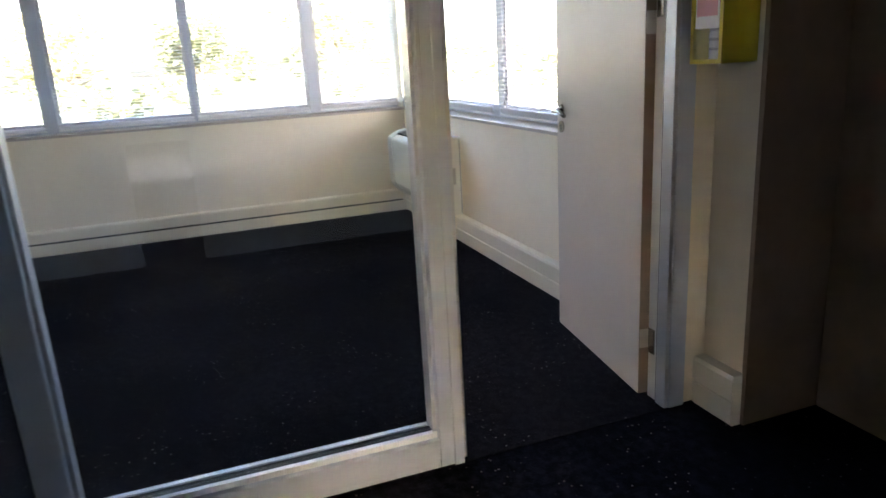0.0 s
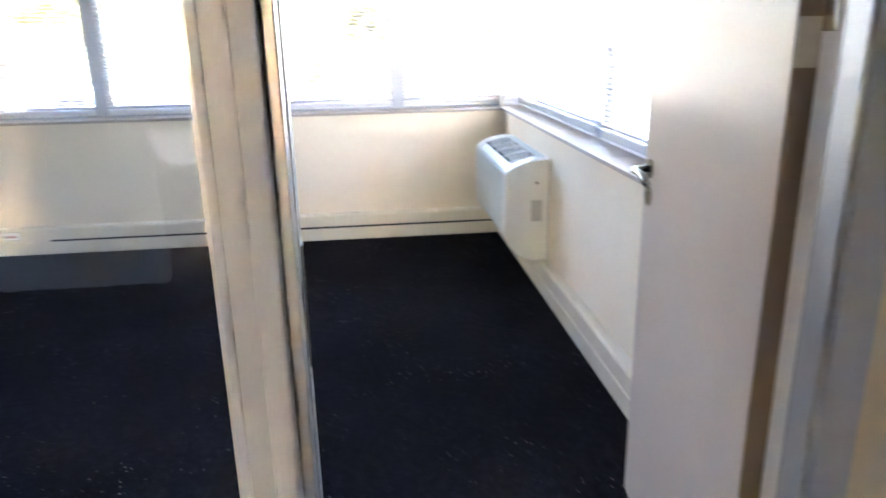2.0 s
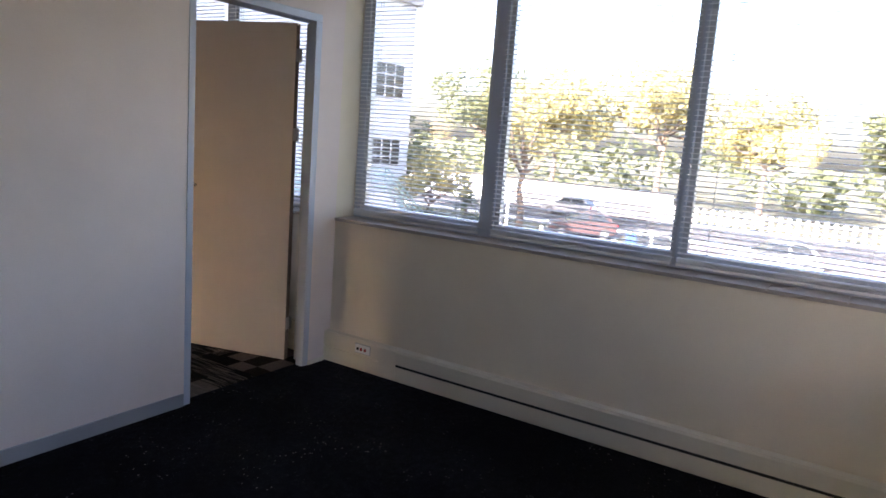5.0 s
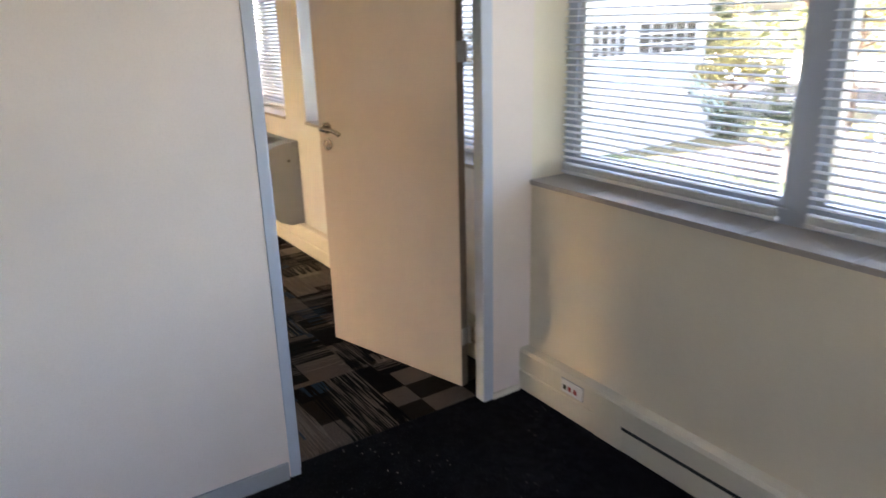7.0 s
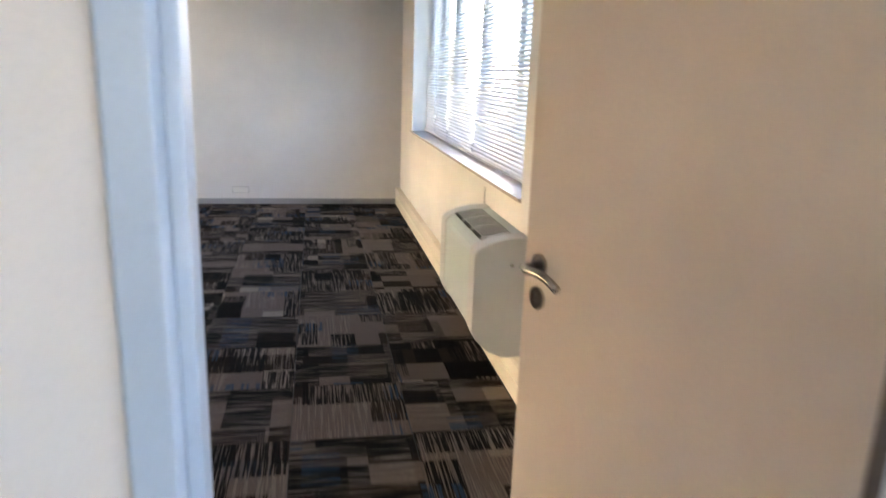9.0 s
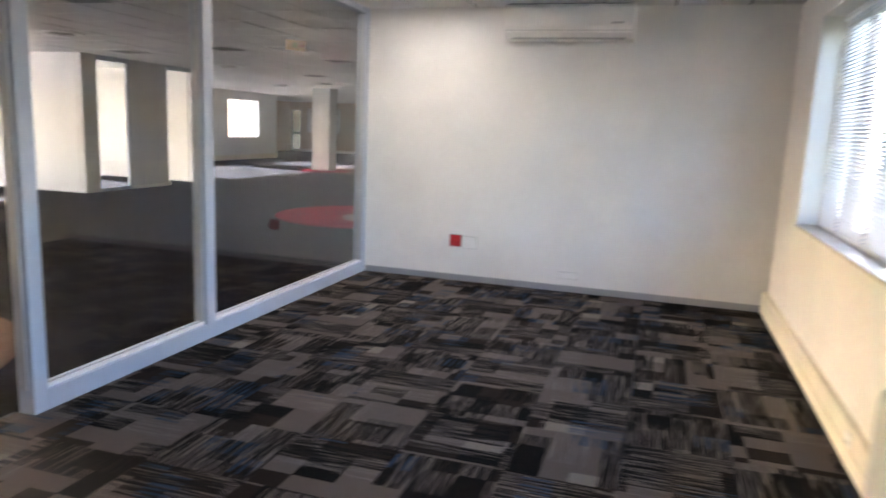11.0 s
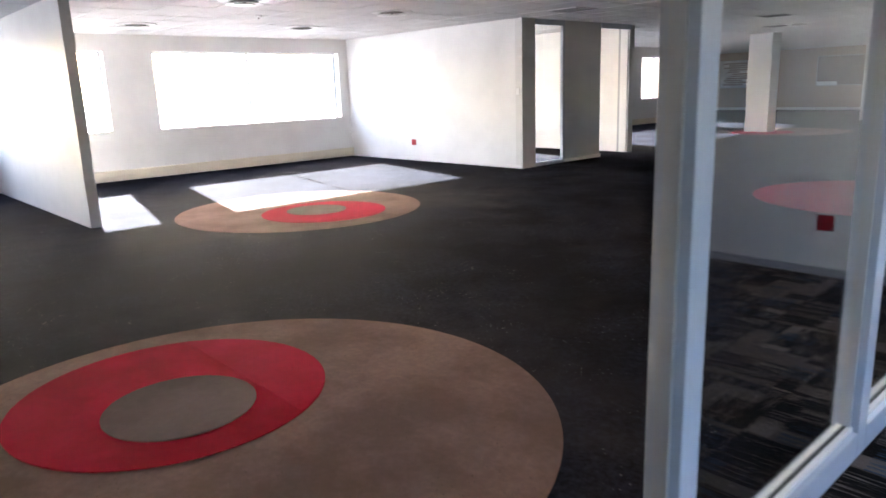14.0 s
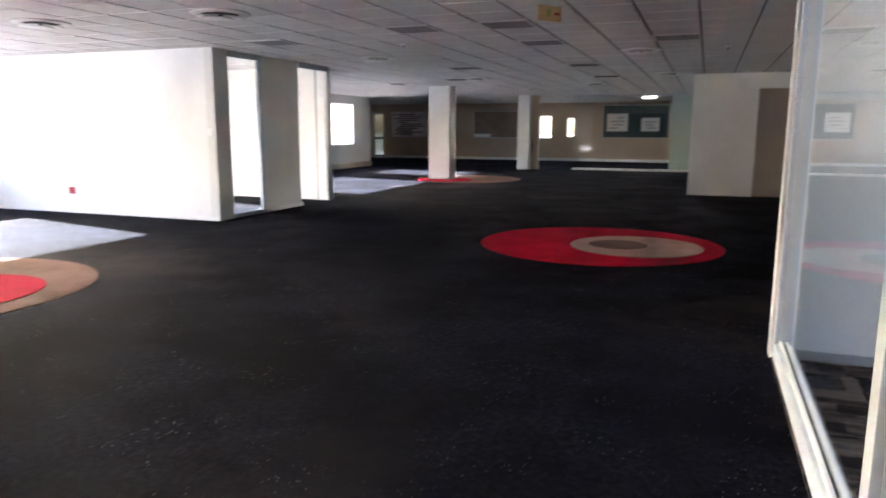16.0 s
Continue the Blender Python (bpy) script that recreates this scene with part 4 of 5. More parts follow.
ex = thing("exit_sign", "hanging yellowed emergency exit sign", "sign", pose(-5.98, 9.6, 2.56, 0, 0, 55))
part("panel", boxes((-0.15, -0.012, -0.072, 0.15, 0.012, 0.072), bevel=0.003), painted("yellowed_acrylic", (0.66, 0.42, 0.20), 0.3, 0.1), ex)
part("pictogram", boxes((-0.05, -0.0145, -0.035, 0.01, -0.0125, 0.035)), painted("sign_green", (0.34, 0.34, 0.12), 0.4), ex)
part("arrow", boxes((0.05, -0.0145, -0.012, 0.13, -0.0125, 0.012)), RED_PLASTIC, ex)
for dx in (-0.12, 0.12):
    part("hanger", cyl(bmesh.new(), (dx, 0, 0.071), (dx, 0, 0.082), 0.004, 8), STEEL, ex)
for x, y, lab in ((-13.0, 7.2, "small steel sprinkler head in the ceiling"), (-4.25, 13.7, "small white smoke sensor on the ceiling"), (-8.6, 12.0, "small white smoke sensor among ceiling tiles")):
    s = thing("ceiling_sensor", lab, "sensor", pose(x, y, H))
    part("base", lathe(bmesh.new(), [(0.001, -0.004), (0.055, -0.004), (0.055, -0.016), (0.04, -0.03), (0.001, -0.032)], seg=24), PLASTIC, s, smooth=True)
    part("tip", cyl(bmesh.new(), (0, 0, -0.055), (0, 0, -0.03), 0.012, 12), STEEL, s)


# ---- carpet circles let into the floor ----
def disc(cx, cy, r, z, seg=96):
    bm = bmesh.new()
    lo = [bm.verts.new((cx + r * math.cos(2 * math.pi * k / seg), cy + r * math.sin(2 * math.pi * k / seg), z - 0.004)) for k in range(seg)]
    hi = [bm.verts.new((v.co.x, v.co.y, z)) for v in lo]
    bm.faces.new(hi)
    for k in range(seg):
        bm.faces.new((lo[k], lo[(k + 1) % seg], hi[(k + 1) % seg], hi[k]))
    return bm


def inlay(rows, label):
    t = thing("carpet_inlay", label, "carpet", group="carpet circles")
    for k, (nm, x, y, r, mat) in enumerate(rows):
        part(nm, disc(x, y, r, 0.004 + 0.004 * k), mat, t)
    return t


first = inlay([("outer_disc", -5.975, 3.03, 1.51, CARPET_BEIGE), ("ring_disc", -6.53, 2.988, 0.77, CARPET_RED), ("centre_disc", -6.34, 2.945, 0.36, CARPET_TAUPE)],
      "beige carpet circle with an off-centre red ring by the doorway")
patch = bmesh.new()
cut = math.asin(0.345 / 0.765)
rim = [patch.verts.new((-6.53 + 0.765 * math.cos(cut + (math.pi - 2 * cut) * k / 32), 2.988 + 0.765 * math.sin(cut + (math.pi - 2 * cut) * k / 32), 0.0105)) for k in range(33)]
low = [patch.verts.new((v.co.x, v.co.y, 0.008)) for v in rim]
patch.faces.new(rim)
for k in range(33):
    patch.faces.new((low[k], low[(k + 1) % 33], rim[(k + 1) % 33], rim[k]))
part("ring_patch", patch, carpet("carpet_red_patch", (0.27, 0.005, 0.022), (0.34, 0.009, 0.034), (0.20, 0.008, 0.02), 0.3, 1.6, mottle=0.10), first, "replaced piece in a fresher red")
inlay([("outer_disc", -11.08, 6.52, 1.57, CARPET_BEIGE), ("ring_disc", -10.62, 6.58, 0.78, CARPET_RED), ("centre_disc", -10.78, 6.57, 0.38, CARPET_TAUPE)],
      "beige carpet circle with a red ring beside the sunlit patch")
inlay([("outer_disc", -5.66, 11.45, 1.50, CARPET_RED), ("ring_disc", -5.20, 11.41, 0.80, CARPET_PALE), ("centre_disc", -5.42, 11.43, 0.36, CARPET_TAUPE)],
      "red carpet circle with an off-centre beige ring")
inlay([("outer_disc", -10.95, 21.9, 1.55, CARPET_BEIGE), ("ring_disc", -11.45, 21.35, 0.80, CARPET_RED)], "beige and red carpet circle round the column")


# ---- far end of the open office ----
def wall_board(x0, x1, z0, z1, label, inner, bars=0, off=0.0, strip=None):
    b = thing("notice_board", label, "notice board", group="boards on the far wall")
    y = FAR_Y - 0.001 - off
    part("backing", boxes((x0 + 0.03, y - 0.02, z0 + 0.03, x1 - 0.03, y, z1 - 0.03)), inner, b)
    part("frame", boxes((x0, y - 0.03, z0, x1, y, z0 + 0.03), (x0, y - 0.03, z1 - 0.03, x1, y, z1), (x0, y - 0.03, z0 + 0.03, x0 + 0.03, y, z1 - 0.03), (x1 - 0.03, y - 0.03, z0 + 0.03, x1, y, z1 - 0.03)), ALU, b)
    for k in range(bars):
        z = z0 + 0.12 + k * (z1 - z0 - 0.2) / max(1, bars)
        w = (x1 - x0) * random.uniform(0.3, 0.8)
        a = random.uniform(x0 + 0.1, x1 - 0.1 - w)
        part("board_strip", boxes((a, y - 0.026, z, a + w, y - 0.0215, z + 0.06)), strip or PLASTIC, b)
    return b


CORK = painted("cork_board", (0.30, 0.22, 0.17), 0.8, 0.2, 40.0)
wall_board(-19.4, -17.5, 1.03, 2.29, "framed picture board with pale strips on the far wall", painted("faded_print", (0.74, 0.68, 0.68), 0.5, 0.3, 3.0), 11, strip=CORK)
brown_board = wall_board(-15.05, -12.85, 1.03, 2.29, "large brown framed board with a white label on the far wall", CORK)
part("label_strip", boxes((-15.0, FAR_Y - 0.036, 1.06, -14.2, FAR_Y - 0.0225, 1.21)), PLASTIC, brown_board, "white label strip")
wall_board(-8.92, -6.04, 1.06, 2.52, "dark teal pin board behind the far glass room", painted("teal_felt", (0.045, 0.075, 0.08), 0.9, 0.2, 40.0))
# two white panels with grey bars imitate bright windows reflected in the glass
wall_board(-8.74, -7.81, 1.35, 2.15, "white barred panel standing in for a window's reflection in the glass", PLASTIC, 4, off=0.034, strip=GREY_PLASTIC)
wall_board(-7.24, -6.46, 1.36, 1.96, "smaller white barred panel standing in for a window's reflection", PLASTIC, 3, off=0.034, strip=GREY_PLASTIC)

# ---- outside, one storey below ----
G = -3.9
GRASS = painted("dry_lawn", (0.12, 0.115, 0.065), 0.95, 0.35, 30.0, 0.8, spots=0.15)
ASPHALT = painted("asphalt", (0.055, 0.055, 0.057), 0.9, 0.25, 80.0, 0.6, spots=0.3)
PAVING = painted("brick_paving_far", (0.17, 0.14, 0.125), 0.85, 0.2, 12.0, 0.5, spots=0.4)
# only for the added west ground, pale so that it throws sunlight back
CONCRETE = painted("pale_concrete", (0.46, 0.45, 0.43), 0.85, 0.15, 20.0, 0.5, spots=0.2)
TEAL = painted("pale_teal_rail_paint", (0.34, 0.50, 0.50), 0.4, 0.08)
RENDER_W = painted("white_render", (0.60, 0.64, 0.69), 0.7, 0.06, 20.0, 0.3)
BARK = painted("bark", (0.13, 0.10, 0.075), 0.9, 0.3, 25.0, 0.9)
def make_leaf(name, c):
    """Thin leaf: matt face that passes part of the light, with tone drift from clump to clump."""
    m, n, l, b = nodes_of(name)
    col = ramp(n, l, noise_node(n, l, 1.1, 4.0).outputs[0], [(0.32, tuple(v * 0.6 for v in c)), (0.64, tuple(min(1, v * 1.2) for v in c))])
    t, mx = n.new("ShaderNodeBsdfTranslucent"), n.new("ShaderNodeMixShader")
    l.new(col, b.inputs["Base Color"])
    l.new(col, t.inputs[0])
    b.inputs["Roughness"].default_value = 0.6
    mx.inputs[0].default_value = 0.4
    l.new(b.outputs[0], mx.inputs[1])
    l.new(t.outputs[0], mx.inputs[2])
    l.new(mx.outputs[0], n["Material Output"].inputs[0])
    return m


LEAF_Y = make_leaf("leaf_yellow_green", (0.40, 0.37, 0.17))
LEAF_G = make_leaf("leaf_green", (0.15, 0.17, 0.085))
LEAF_D = make_leaf("leaf_dark", (0.045, 0.07, 0.045))
CAR_WHITE = painted("car_paint_white", (0.78, 0.78, 0.78), 0.25, 0.02)
CAR_RED = painted("car_paint_maroon", (0.055, 0.032, 0.032), 0.35, 0.02)
CAR_GREY = painted("car_paint_silver", (0.40, 0.41, 0.43), 0.3, 0.02, metal=0.5)
TYRE = painted("tyre_rubber", (0.03, 0.03, 0.03), 0.8)
DARK_PANE = painted("dark_window_pane", (0.03, 0.035, 0.04), 0.1, 0.05)

setting("ground", boxes((-700, -700, G - 0.5, 700, 700, G)), GRASS, "dry grass ground reaching to the horizon", "ground")
setting("road", boxes((42.0, -300, G, 52.0, 300, G + 0.02)), ASPHALT, "grey asphalt road beyond the car park", "road")
setting("pavement", boxes((20.0, -40, G, 41.0, 15.5, G + 0.03)), PAVING, "paved car park below the windows", "pavement")
# added out of view as a reflector that brightens the ceiling
setting("pavement_west_bounce", boxes((-120, -120, G, -17.2, 150, G + 0.03)), CONCRETE, "unseen pale ground added to bounce sunlight up through the west windows", "pavement")
setting("lawn", boxes((0.4, -40, G, 19.9, 17.5, G + 0.025)), painted("green_lawn", (0.075, 0.11, 0.05), 0.95, 0.45, 26.0, 0.8, spots=0.7), "shaded green lawn below the office windows", "lawn")
setting("kerb", boxes((41.0, -300, G, 41.25, 300, G + 0.15), (52.0, -300, G, 52.25, 300, G + 0.15)), RENDER_W, "pale concrete kerb", "kerb")
setting("wall_lower_storey", boxes((-17.1, -4.3, G, 0.3, FAR_Y + 0.2, -0.2)), RENDER_W, "white rendered lower storey of the building", "wall")

# white building opposite
bd = thing("office_building", "white rendered building with barred windows and a flat roof", "building")
part("wall", boxes((6.0, 19.3, G, 27.4, 32.0, 8.0)), RENDER_W, bd)
part("roof", boxes((5.7, 19.0, 8.0, 27.7, 32.3, 8.35)), painted("roof_concrete", (0.45, 0.45, 0.45), 0.8), bd)
part("band", boxes((6.0, 19.24, 1.45, 27.45, 19.3, 1.7)), RENDER_W, bd)
for x0, x1, z0, z1 in ((8.6, 11.4, -0.2, 1.1), (12.4, 15.2, -0.2, 1.1), (16.0, 18.6, -0.2, 1.1), (19.4, 21.9, -0.2, 1.1), (22.7, 26.6, -0.2, 1.1),
                       (12.4, 15.2, 3.2, 4.9), (16.0, 18.6, 3.2, 4.9), (19.4, 21.9, 3.2, 4.9), (22.7, 26.6, 3.2, 4.9), (22.7, 26.6, -3.3, -2.0)):
    w = part("window", boxes((x0, 19.26, z0, x1, 19.3, z1)), DARK_PANE, bd)
    k = 5
    bars = [(x0 + (x1 - x0) * j / k - 0.03, 19.22, z0, x0 + (x1 - x0) * j / k + 0.03, 19.26, z1) for j in range(k + 1)]
    bars += [(x0, 19.215, z0 + (z1 - z0) * j / 3 - 0.03, x1, 19.255, z0 + (z1 - z0) * j / 3 + 0.03) for j in range(4)]
    part("window_bars", boxes(*bars), RENDER_W, w)

st = thing("entrance_stair", "white landing with steps and a tubular teal railing", "stair")
part("landing", boxes((14.0, 17.6, G, 23.6, 19.3, -1.42)), RENDER_W, st)
for k in range(12):
    part("step", boxes((23.6 + 0.28 * k, 17.6, G, 23.6 + 0.28 * (k + 1), 19.3, -1.42 - 0.19 * (k + 1))), RENDER_W, st)
for z in (-1.15, -0.85, -0.55, -0.25):
    bm = bmesh.new()
    tube(bm, [(14.1, 17.7, z), (23.6, 17.7, z), (26.9, 17.7, z - 2.3)], 0.045, 8)
    part("rail", bm, TEAL, st)
for k in range(8):
    x = 14.2 + k * 1.33
    part("railing_post", cyl(bmesh.new(), (x, 17.7, -1.42), (x, 17.7, -0.23), 0.03, 8), TEAL, st)
for k in range(4):
    x = 24.0 + k * 0.95
    z = -1.55 - (x - 23.6) * 0.68
    part("railing_post", cyl(bmesh.new(), (x, 17.7, z - 0.15), (x, 17.7, z + 1.3), 0.03, 8), TEAL, st)


def leaf_cloud(rng, blobs, n, size):
    """Many small leaf sprays scattered in uneven clumps."""
    verts, faces = [], []
    for k in range(n):
        c, r = blobs[rng.randrange(len(blobs))]
        d = Vector((rng.gauss(0, 1), rng.gauss(0, 1), rng.gauss(0, 1))).normalized() * r * (0.55 + 0.5 * rng.random())
        d.z *= 0.75
        p = c + d
        u = Vector((rng.gauss(0, 1), rng.gauss(0, 1), rng.gauss(0, 0.6))).normalized() * size * rng.uniform(0.6, 1.4)
        v = u.cross(Vector((rng.gauss(0, 1), rng.gauss(0, 1), rng.gauss(0, 1)))).normalized() * size * rng.uniform(0.35, 0.8)
        i = len(verts)
        verts += [p - u, p + v * 0.8, p + u, p - v]
        faces.append((i, i + 1, i + 2, i + 3))
    me = bpy.data.meshes.new("crown")
    me.from_pydata([tuple(q) for q in verts], [], faces)
    return me


def tree(x, y, height, spread, leaf, label, seed, n=2600, size=0.22, bare=0.35):
    rng = random.Random(seed)
    t = thing("tree", label, "tree", pose(x, y, G, 0, 0, rng.uniform(0, 360)), "trees beyond the car park")
    bm = bmesh.new()
    top = height * 0.62
    tr_pts = [(rng.uniform(-0.1, 0.1) * k, rng.uniform(-0.1, 0.1) * k, top * k / 4) for k in range(5)]
    for k in range(4):
        cyl(bm, tr_pts[k], tr_pts[k + 1], 0.028 * height * (1 - k * 0.2), 9, 0.028 * height * (1 - (k + 1) * 0.2))
    blobs = []
    for k in range(9):
        a = 2 * math.pi * k / 9 + rng.uniform(-0.3, 0.3)
        z0 = height * rng.uniform(bare, 0.55)
        rr = spread * rng.uniform(0.45, 0.95)
        end = Vector((rr * math.cos(a), rr * math.sin(a), height * rng.uniform(0.55, 0.92)))
        start = Vector((0, 0, min(z0, top)))
        mid = (start + end) / 2 + Vector((0, 0, -0.06 * height))
        cyl(bm, start, mid, 0.011 * height, 7, 0.008 * height)
        cyl(bm, mid, end, 0.008 * height, 7, 0.003 * height)
        blobs.append((end, spread * rng.uniform(0.25, 0.42)))
        blobs.append((mid + Vector((0, 0, 0.12 * height)), spread * rng.uniform(0.18, 0.32)))
    blobs.append((Vector((0, 0, height * 0.9)), spread * 0.4))
    part("trunk", bm, BARK, t)
    me = leaf_cloud(rng, blobs, n, size)
    me.materials.append(leaf)
    part("crown", me, leaf, t)
    return t


for k, (x, y, h, s, lf, lab) in enumerate((
        (33.4, 15.3, 9.0, 3.0, LEAF_Y, "slender tree with thin yellow-green leaves"),
        (27.6, 17.8, 4.6, 2.0, LEAF_Y, "small yellow-green tree beside the stair"),
        (57.0, 24.0, 12.0, 6.0, LEAF_Y, "broad sunlit yellow-green tree across the road"),
        (60.0, 15.0, 13.0, 6.5, LEAF_Y, "tall sunlit yellow-green tree across the road"),
        (58.0, 6.0, 11.0, 5.5, LEAF_Y, "sunlit yellow-green tree across the road"),
        (62.0, 33.0, 13.0, 7.0, LEAF_G, "tall green tree across the road"),
        (58.0, -4.0, 10.0, 5.0, LEAF_G, "green tree beyond the car park"),
        (57.0, -16.0, 11.0, 5.5, LEAF_Y, "yellow-green tree beyond the car park"),
        (30.0, 21.5, 6.5, 2.4, LEAF_G, "slim green tree beside the white building"),
        (16.0, -22.0, 9.0, 4.0, LEAF_G, "green tree south of the offices"),
        (-3.0, -26.0, 10.0, 5.0, LEAF_Y, "yellow-green tree south of the offices"))):
    tree(x, y, h, s, lf, lab, 40 + k, n=5200 if h > 9.5 else 1500, size=0.26 if h > 9.5 else 0.16)


def shrub(x, y, r, h, leaf, label, seed, spiky=False):
    rng = random.Random(seed)
    t = thing("shrub", label, "shrub", pose(x, y, G), "shrubs by the car park")
    bm = bmesh.new()
    if spiky:
        cyl(bm, (0, 0, 0), (0, 0, h * 0.45), 0.09, 8, 0.06)
        part("trunk", bm, BARK, t)
        vs, fs = [], []
        for k in range(60):
            a, e = rng.uniform(0, 6.28), rng.uniform(-0.4, 1.3)
            d = Vector((math.cos(a) * math.cos(e), math.sin(a) * math.cos(e), math.sin(e)))
            s = Vector((-math.sin(a), math.cos(a), 0)) * 0.05
            o = Vector((0, 0, h * 0.45))
            m = o + d * r * 0.6 + Vector((0, 0, 0.05))
            e2 = o + d * r - Vector((0, 0, 0.25 * r))
            i = len(vs)
            vs += [tuple(o - s), tuple(o + s), tuple(m + s), tuple(m - s), tuple(e2)]
            fs += [(i, i + 1, i + 2, i + 3), (i + 3, i + 2, i + 4)]
        me = bpy.data.meshes.new("leaves")
        me.from_pydata(vs, [], fs)
    else:
        for k in range(5):
            a = rng.uniform(0, 6.28)
            cyl(bm, (0, 0, 0), (math.cos(a) * r * 0.5, math.sin(a) * r * 0.5, h * 0.6), 0.04, 6, 0.015)
        part("stems", bm, BARK, t)
        blobs = [(Vector((rng.uniform(-0.6, 0.6) * r, rng.uniform(-0.6, 0.6) * r, h * rng.uniform(0.3, 0.7))), r * rng.uniform(0.35, 0.6)) for _ in range(6)]
        me = leaf_cloud(rng, blobs, 500, 0.10)
    me.materials.append(leaf)
    part("leaves", me, leaf, t)


for k, (x, y, r, h, lf, sp, lab) in enumerate((
        (26.4, 16.6, 1.5, 1.8, LEAF_D, False, "dense dark green shrub by the stair"), (28.2, 15.4, 1.3, 1.6, LEAF_D, False, "dark green shrub in the planting bed"),
        (24.4, 13.8, 1.1, 1.2, LEAF_G, False, "low green shrub on the lawn edge"), (24.2, 6.7, 0.8, 1.3, LEAF_D, False, "clipped dark shrub by the parking bay"),
        (26.0, 4.6, 0.8, 1.2, LEAF_D, False, "clipped dark shrub by the parking bay"), (31.5, 17.8, 1.6, 3.6, LEAF_G, True, "spiky aloe tree with drooping leaves"),
        (34.0, 19.4, 1.5, 4.8, LEAF_G, True, "tall spiky aloe tree"), (29.8, 12.6, 0.9, 1.0, LEAF_Y, False, "low shrub with yellow flowers"),
        (22.5, 2.2, 1.0, 1.3, LEAF_D, False, "rounded dark shrub below the window"), (27.0, 1.0, 1.0, 1.4, LEAF_G, False, "green shrub at the car park edge"),
        (24.0, -3.0, 1.1, 1.4, LEAF_D, False, "rounded dark shrub below the window"))):
    shrub(x, y, r, h, lf, lab, 90 + k, sp)


def car(m, paint, label):
    """Hatchback: local x forward, about 4.1 m long."""
    c = thing("car", label, "car", m, group="parked cars")
    prof = [(-2.02, 0.32), (-2.05, 0.62), (-1.98, 0.92), (-1.80, 1.0), (0.95, 0.93), (1.70, 0.80), (2.02, 0.62), (2.05, 0.34), (1.7, 0.22), (-1.7, 0.22)]
    bm = bmesh.new()
    prism(bm, prof, -0.84, 0.84)
    bmesh.ops.bevel(bm, geom=bm.edges[:], offset=0.06, segments=2, affect="EDGES")
    bmesh.ops.rotate(bm, verts=bm.verts[:], matrix=Matrix.Rotation(radians(-90), 3, "Z"))
    part("body", bm, paint, c)
    bm = bmesh.new()
    cab = [(-1.78, 0.97), (-1.45, 1.40), (-0.9, 1.49), (0.1, 1.46), (0.95, 0.93)]
    prism(bm, cab, -0.70, 0.70)
    bmesh.ops.rotate(bm, verts=bm.verts[:], matrix=Matrix.Rotation(radians(-90), 3, "Z"))
    part("cabin_glass", bm, DARK_PANE, c)
    bm = bmesh.new()
    prism(bm, [(-1.50, 1.40), (-0.9, 1.505), (0.1, 1.475), (0.18, 1.43), (-0.9, 1.455), (-1.42, 1.37)], -0.69, 0.69)
    for s in (-0.72, 0.66):
        prism(bm, [(-0.45, 0.95), (-0.35, 0.95), (-0.32, 1.46), (-0.42, 1.46)], s, s + 0.06)
        prism(bm, [(-1.8, 0.97), (-1.55, 0.97), (-1.2, 1.45), (-1.45, 1.40)], s, s + 0.06)
    bmesh.ops.rotate(bm, verts=bm.verts[:], matrix=Matrix.Rotation(radians(-90), 3, "Z"))
    part("roof", bm, paint, c)
    for x in (-1.28, 1.28):
        for y in (-0.80, 0.80):
            w = part("wheel", cyl(bmesh.new(), (x, y - 0.10, 0.31), (x, y + 0.10, 0.31), 0.31, 24), TYRE, c)
            part("rim", cyl(bmesh.new(), (x, y - 0.108, 0.31), (x, y + 0.108, 0.31), 0.19, 18), CAR_GREY, w)
    for y in (-0.6, 0.6):
        part("headlight", boxes((1.93, y - 0.16, 0.62, 2.05, y + 0.16, 0.74), bevel=0.02), PLASTIC, c)
        part("tail_light", boxes((-2.06, y - 0.13, 0.72, -1.95, y + 0.13, 0.90), bevel=0.02), RED_PLASTIC, c)
    return c


car(pose(29.8, 7.0, G + 0.03, 0, 0, 122), CAR_WHITE, "white hatchback parked in the sun")
car(pose(36.5, 12.6, G + 0.03, 0, 0, 120), CAR_RED, "dull maroon hatchback parked beyond the white car")
car(pose(34.0, 1.5, G + 0.03, 0, 0, 118), CAR_GREY, "silver hatchback parked in the car park")
car(pose(47.5, 18.0, G + 0.02, 0, 0, 90), CAR_GREY, "silver hatchback on the road")

for x, y, h in ((26.1, 12.3, 2.4), (23.3, 9.2, 1.9), (38.5, 20.0, 3.0)):
    p = thing("bollard_post", "slim white post beside the car park", "post", pose(x, y, G), "white posts")
    part("shaft", cyl(bmesh.new(), (0, 0, 0), (0, 0, h), 0.07, 12), PLASTIC, p)
    part("cap", lathe(bmesh.new(), [(0.08, h), (0.085, h + 0.03), (0.05, h + 0.08), (0.001, h + 0.1)], seg=12), PLASTIC, p)
sg = thing("parking_sign", "blue parking sign on a post", "sign", pose(25.6, 6.1, G, 0, 0, -60))
part("post", cyl(bmesh.new(), (0, 0, 0), (0, 0, 1.9), 0.03, 10), STEEL, sg)
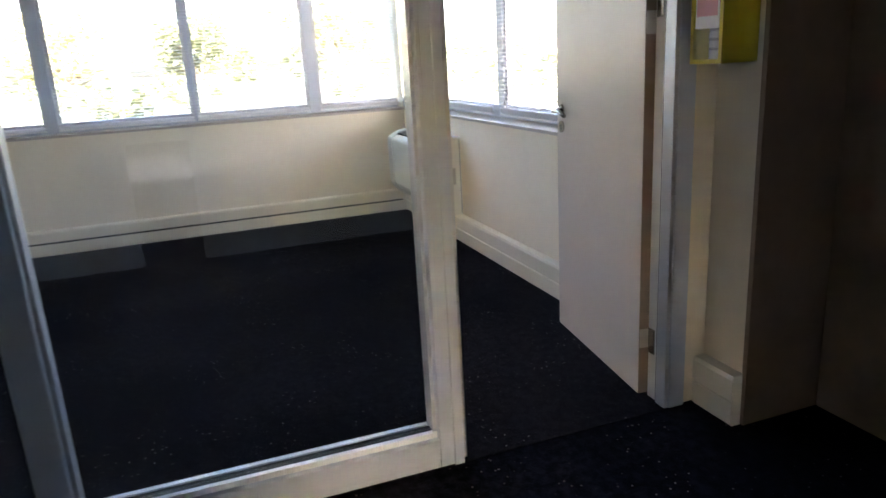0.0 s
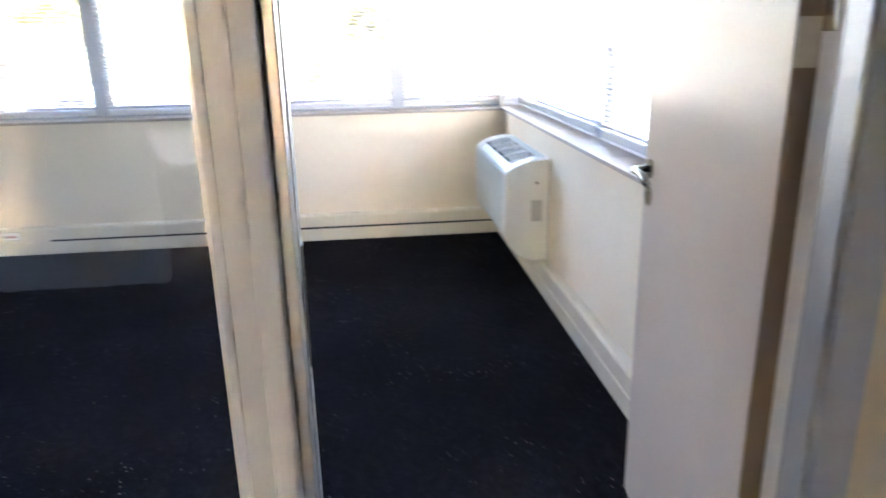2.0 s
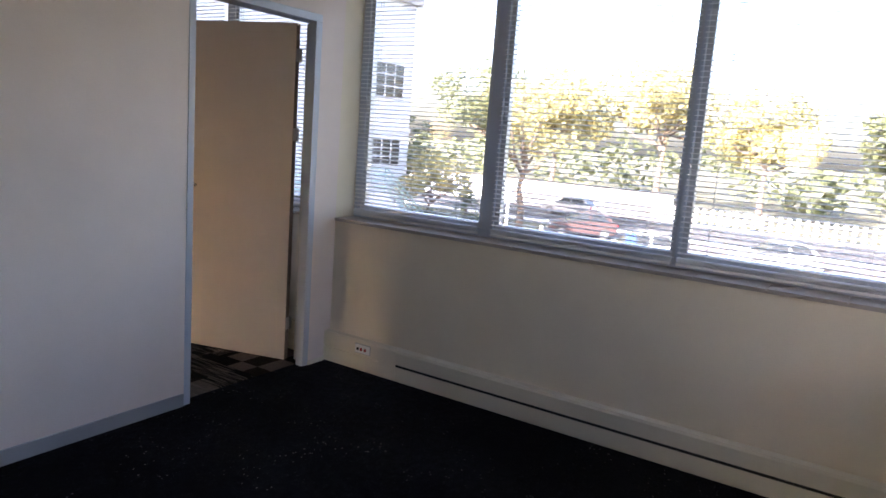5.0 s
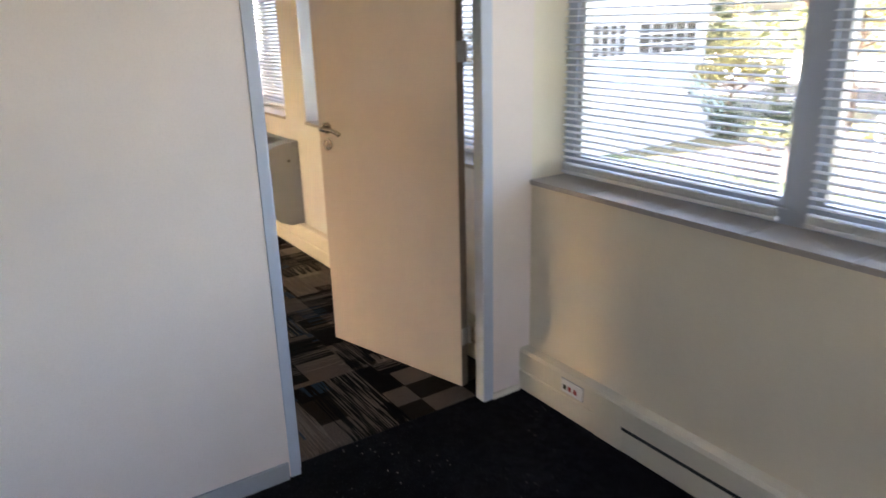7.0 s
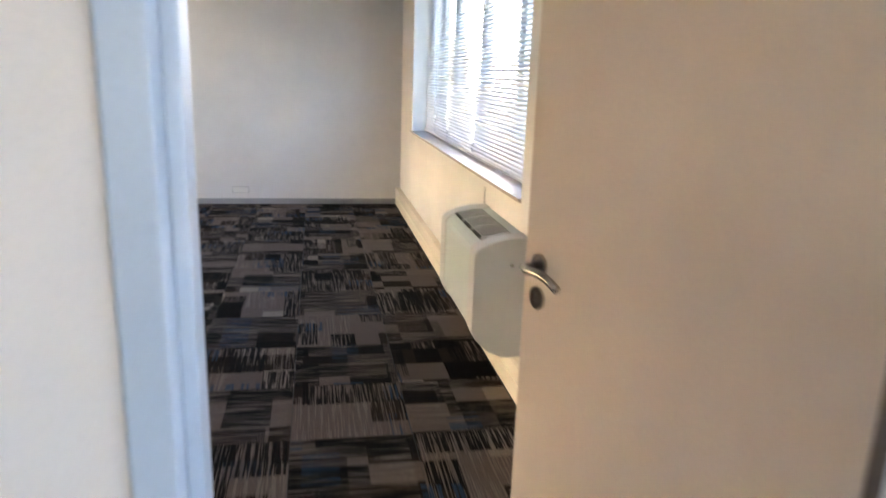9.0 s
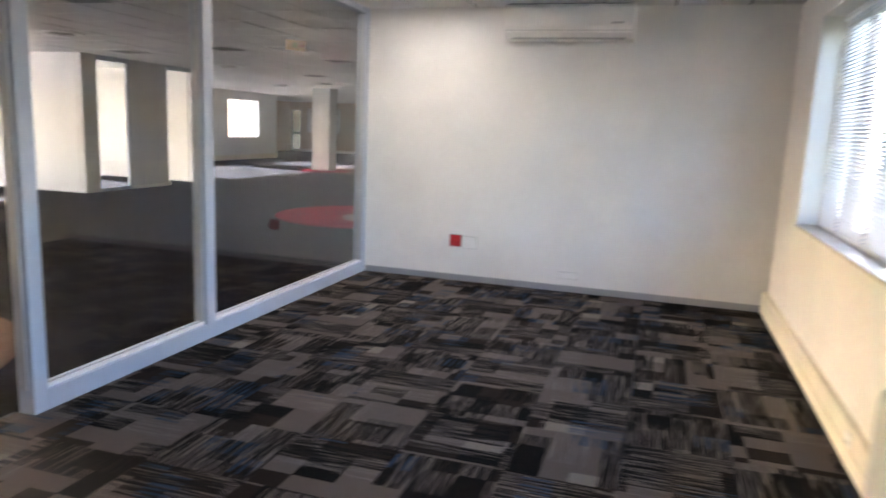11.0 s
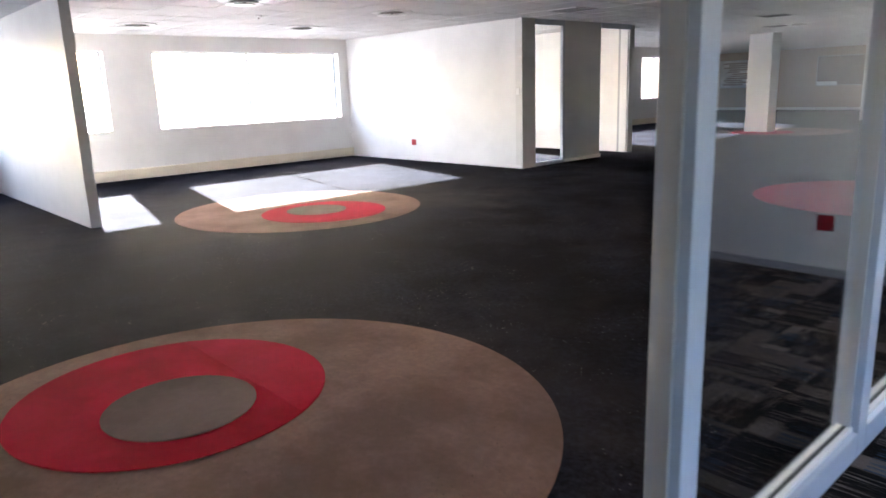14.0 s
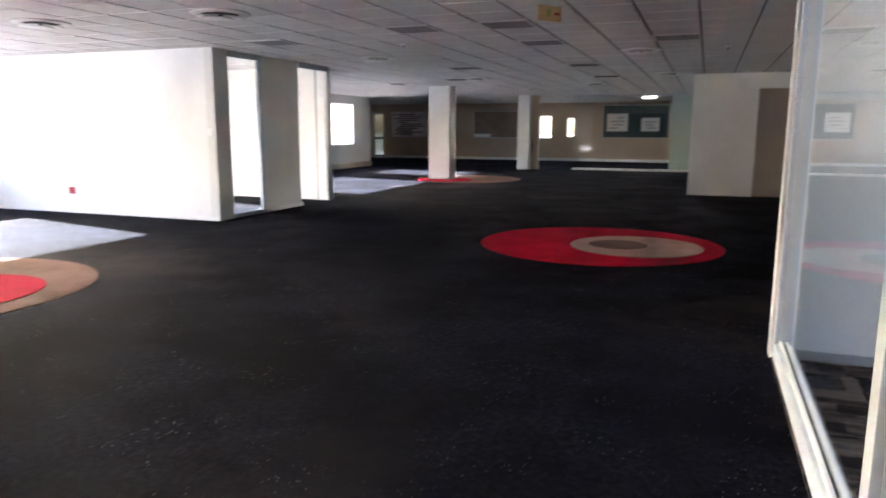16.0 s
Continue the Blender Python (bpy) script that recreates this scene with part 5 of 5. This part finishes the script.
part("panel", boxes((-0.22, -0.04, 1.3, 0.22, -0.03, 1.95), bevel=0.005), painted("sign_blue", (0.03, 0.07, 0.22), 0.4), sg)
fn = thing("fence", "low white palisade fence along the road", "fence")
for k in range(70):
    part("slat", boxes((53.0, -12.0 + k * 0.6, G, 53.04, -11.75 + k * 0.6, G + 1.3)), PLASTIC, fn)
for z in (0.4, 1.0):
    part("rail", boxes((53.04, -12.0, G + z, 53.09, 30.0, G + z + 0.09)), PLASTIC, fn)
bw = thing("boundary_wall", "pale rendered garden wall across the road", "garden wall")
part("wall", boxes((54.5, 12.0, G, 54.8, 60.0, G + 1.9)), RENDER_W, bw)
part("coping", boxes((54.4, 12.0, G + 1.9, 54.9, 60.0, G + 2.0)), PAVING, bw)

rng = random.Random(5)
me = leaf_cloud(rng, [(Vector((90 + rng.uniform(-8, 8), -150 + k * 7.0, G + rng.uniform(2, 6))), rng.uniform(3, 6)) for k in range(50)], 9000, 0.7)
me.materials.append(LEAF_G)
tagged(new("backdrop_woods", me), "band of distant green trees on the horizon", "woods", kind="stuff")

# ---- carpet tiles of the second office, laid quarter-turned ----
tile_bm = boxes((-0.2485, -0.2485, 0.0, 0.2485, 0.2485, 0.006), bevel=0.0012)
TILE_MESH = mesh_of("carpet_tile", tile_bm, PATTERN)
edge_meshes = {}
for i in range(8):
    for j in range(15):
        x1 = -0.056 - i * 0.5
        x0 = max(x1 - 0.5, -3.98)
        y0 = 0.06 + j * 0.5
        y1 = min(y0 + 0.5, B_END - 0.012)
        if x1 - x0 > 0.49 and y1 - y0 > 0.49:
            me, turn = TILE_MESH, 90 * ((i + j) % 2)
        else:
            key = (round(x1 - x0, 3), round(y1 - y0, 3))
            if key not in edge_meshes:
                a, b = (x1 - x0) / 2 - 0.0015, (y1 - y0) / 2 - 0.0015
                edge_meshes[key] = mesh_of("carpet_tile", boxes((-a, -b, 0.0, a, b, 0.006), bevel=0.0012), PATTERN)
            me, turn = edge_meshes[key], 0
        o = new("carpet_tile", me)
        o.parent = floor_b
        o.matrix_local = pose((x0 + x1) / 2, (y0 + y1) / 2, 0.003, 0, 0, turn)
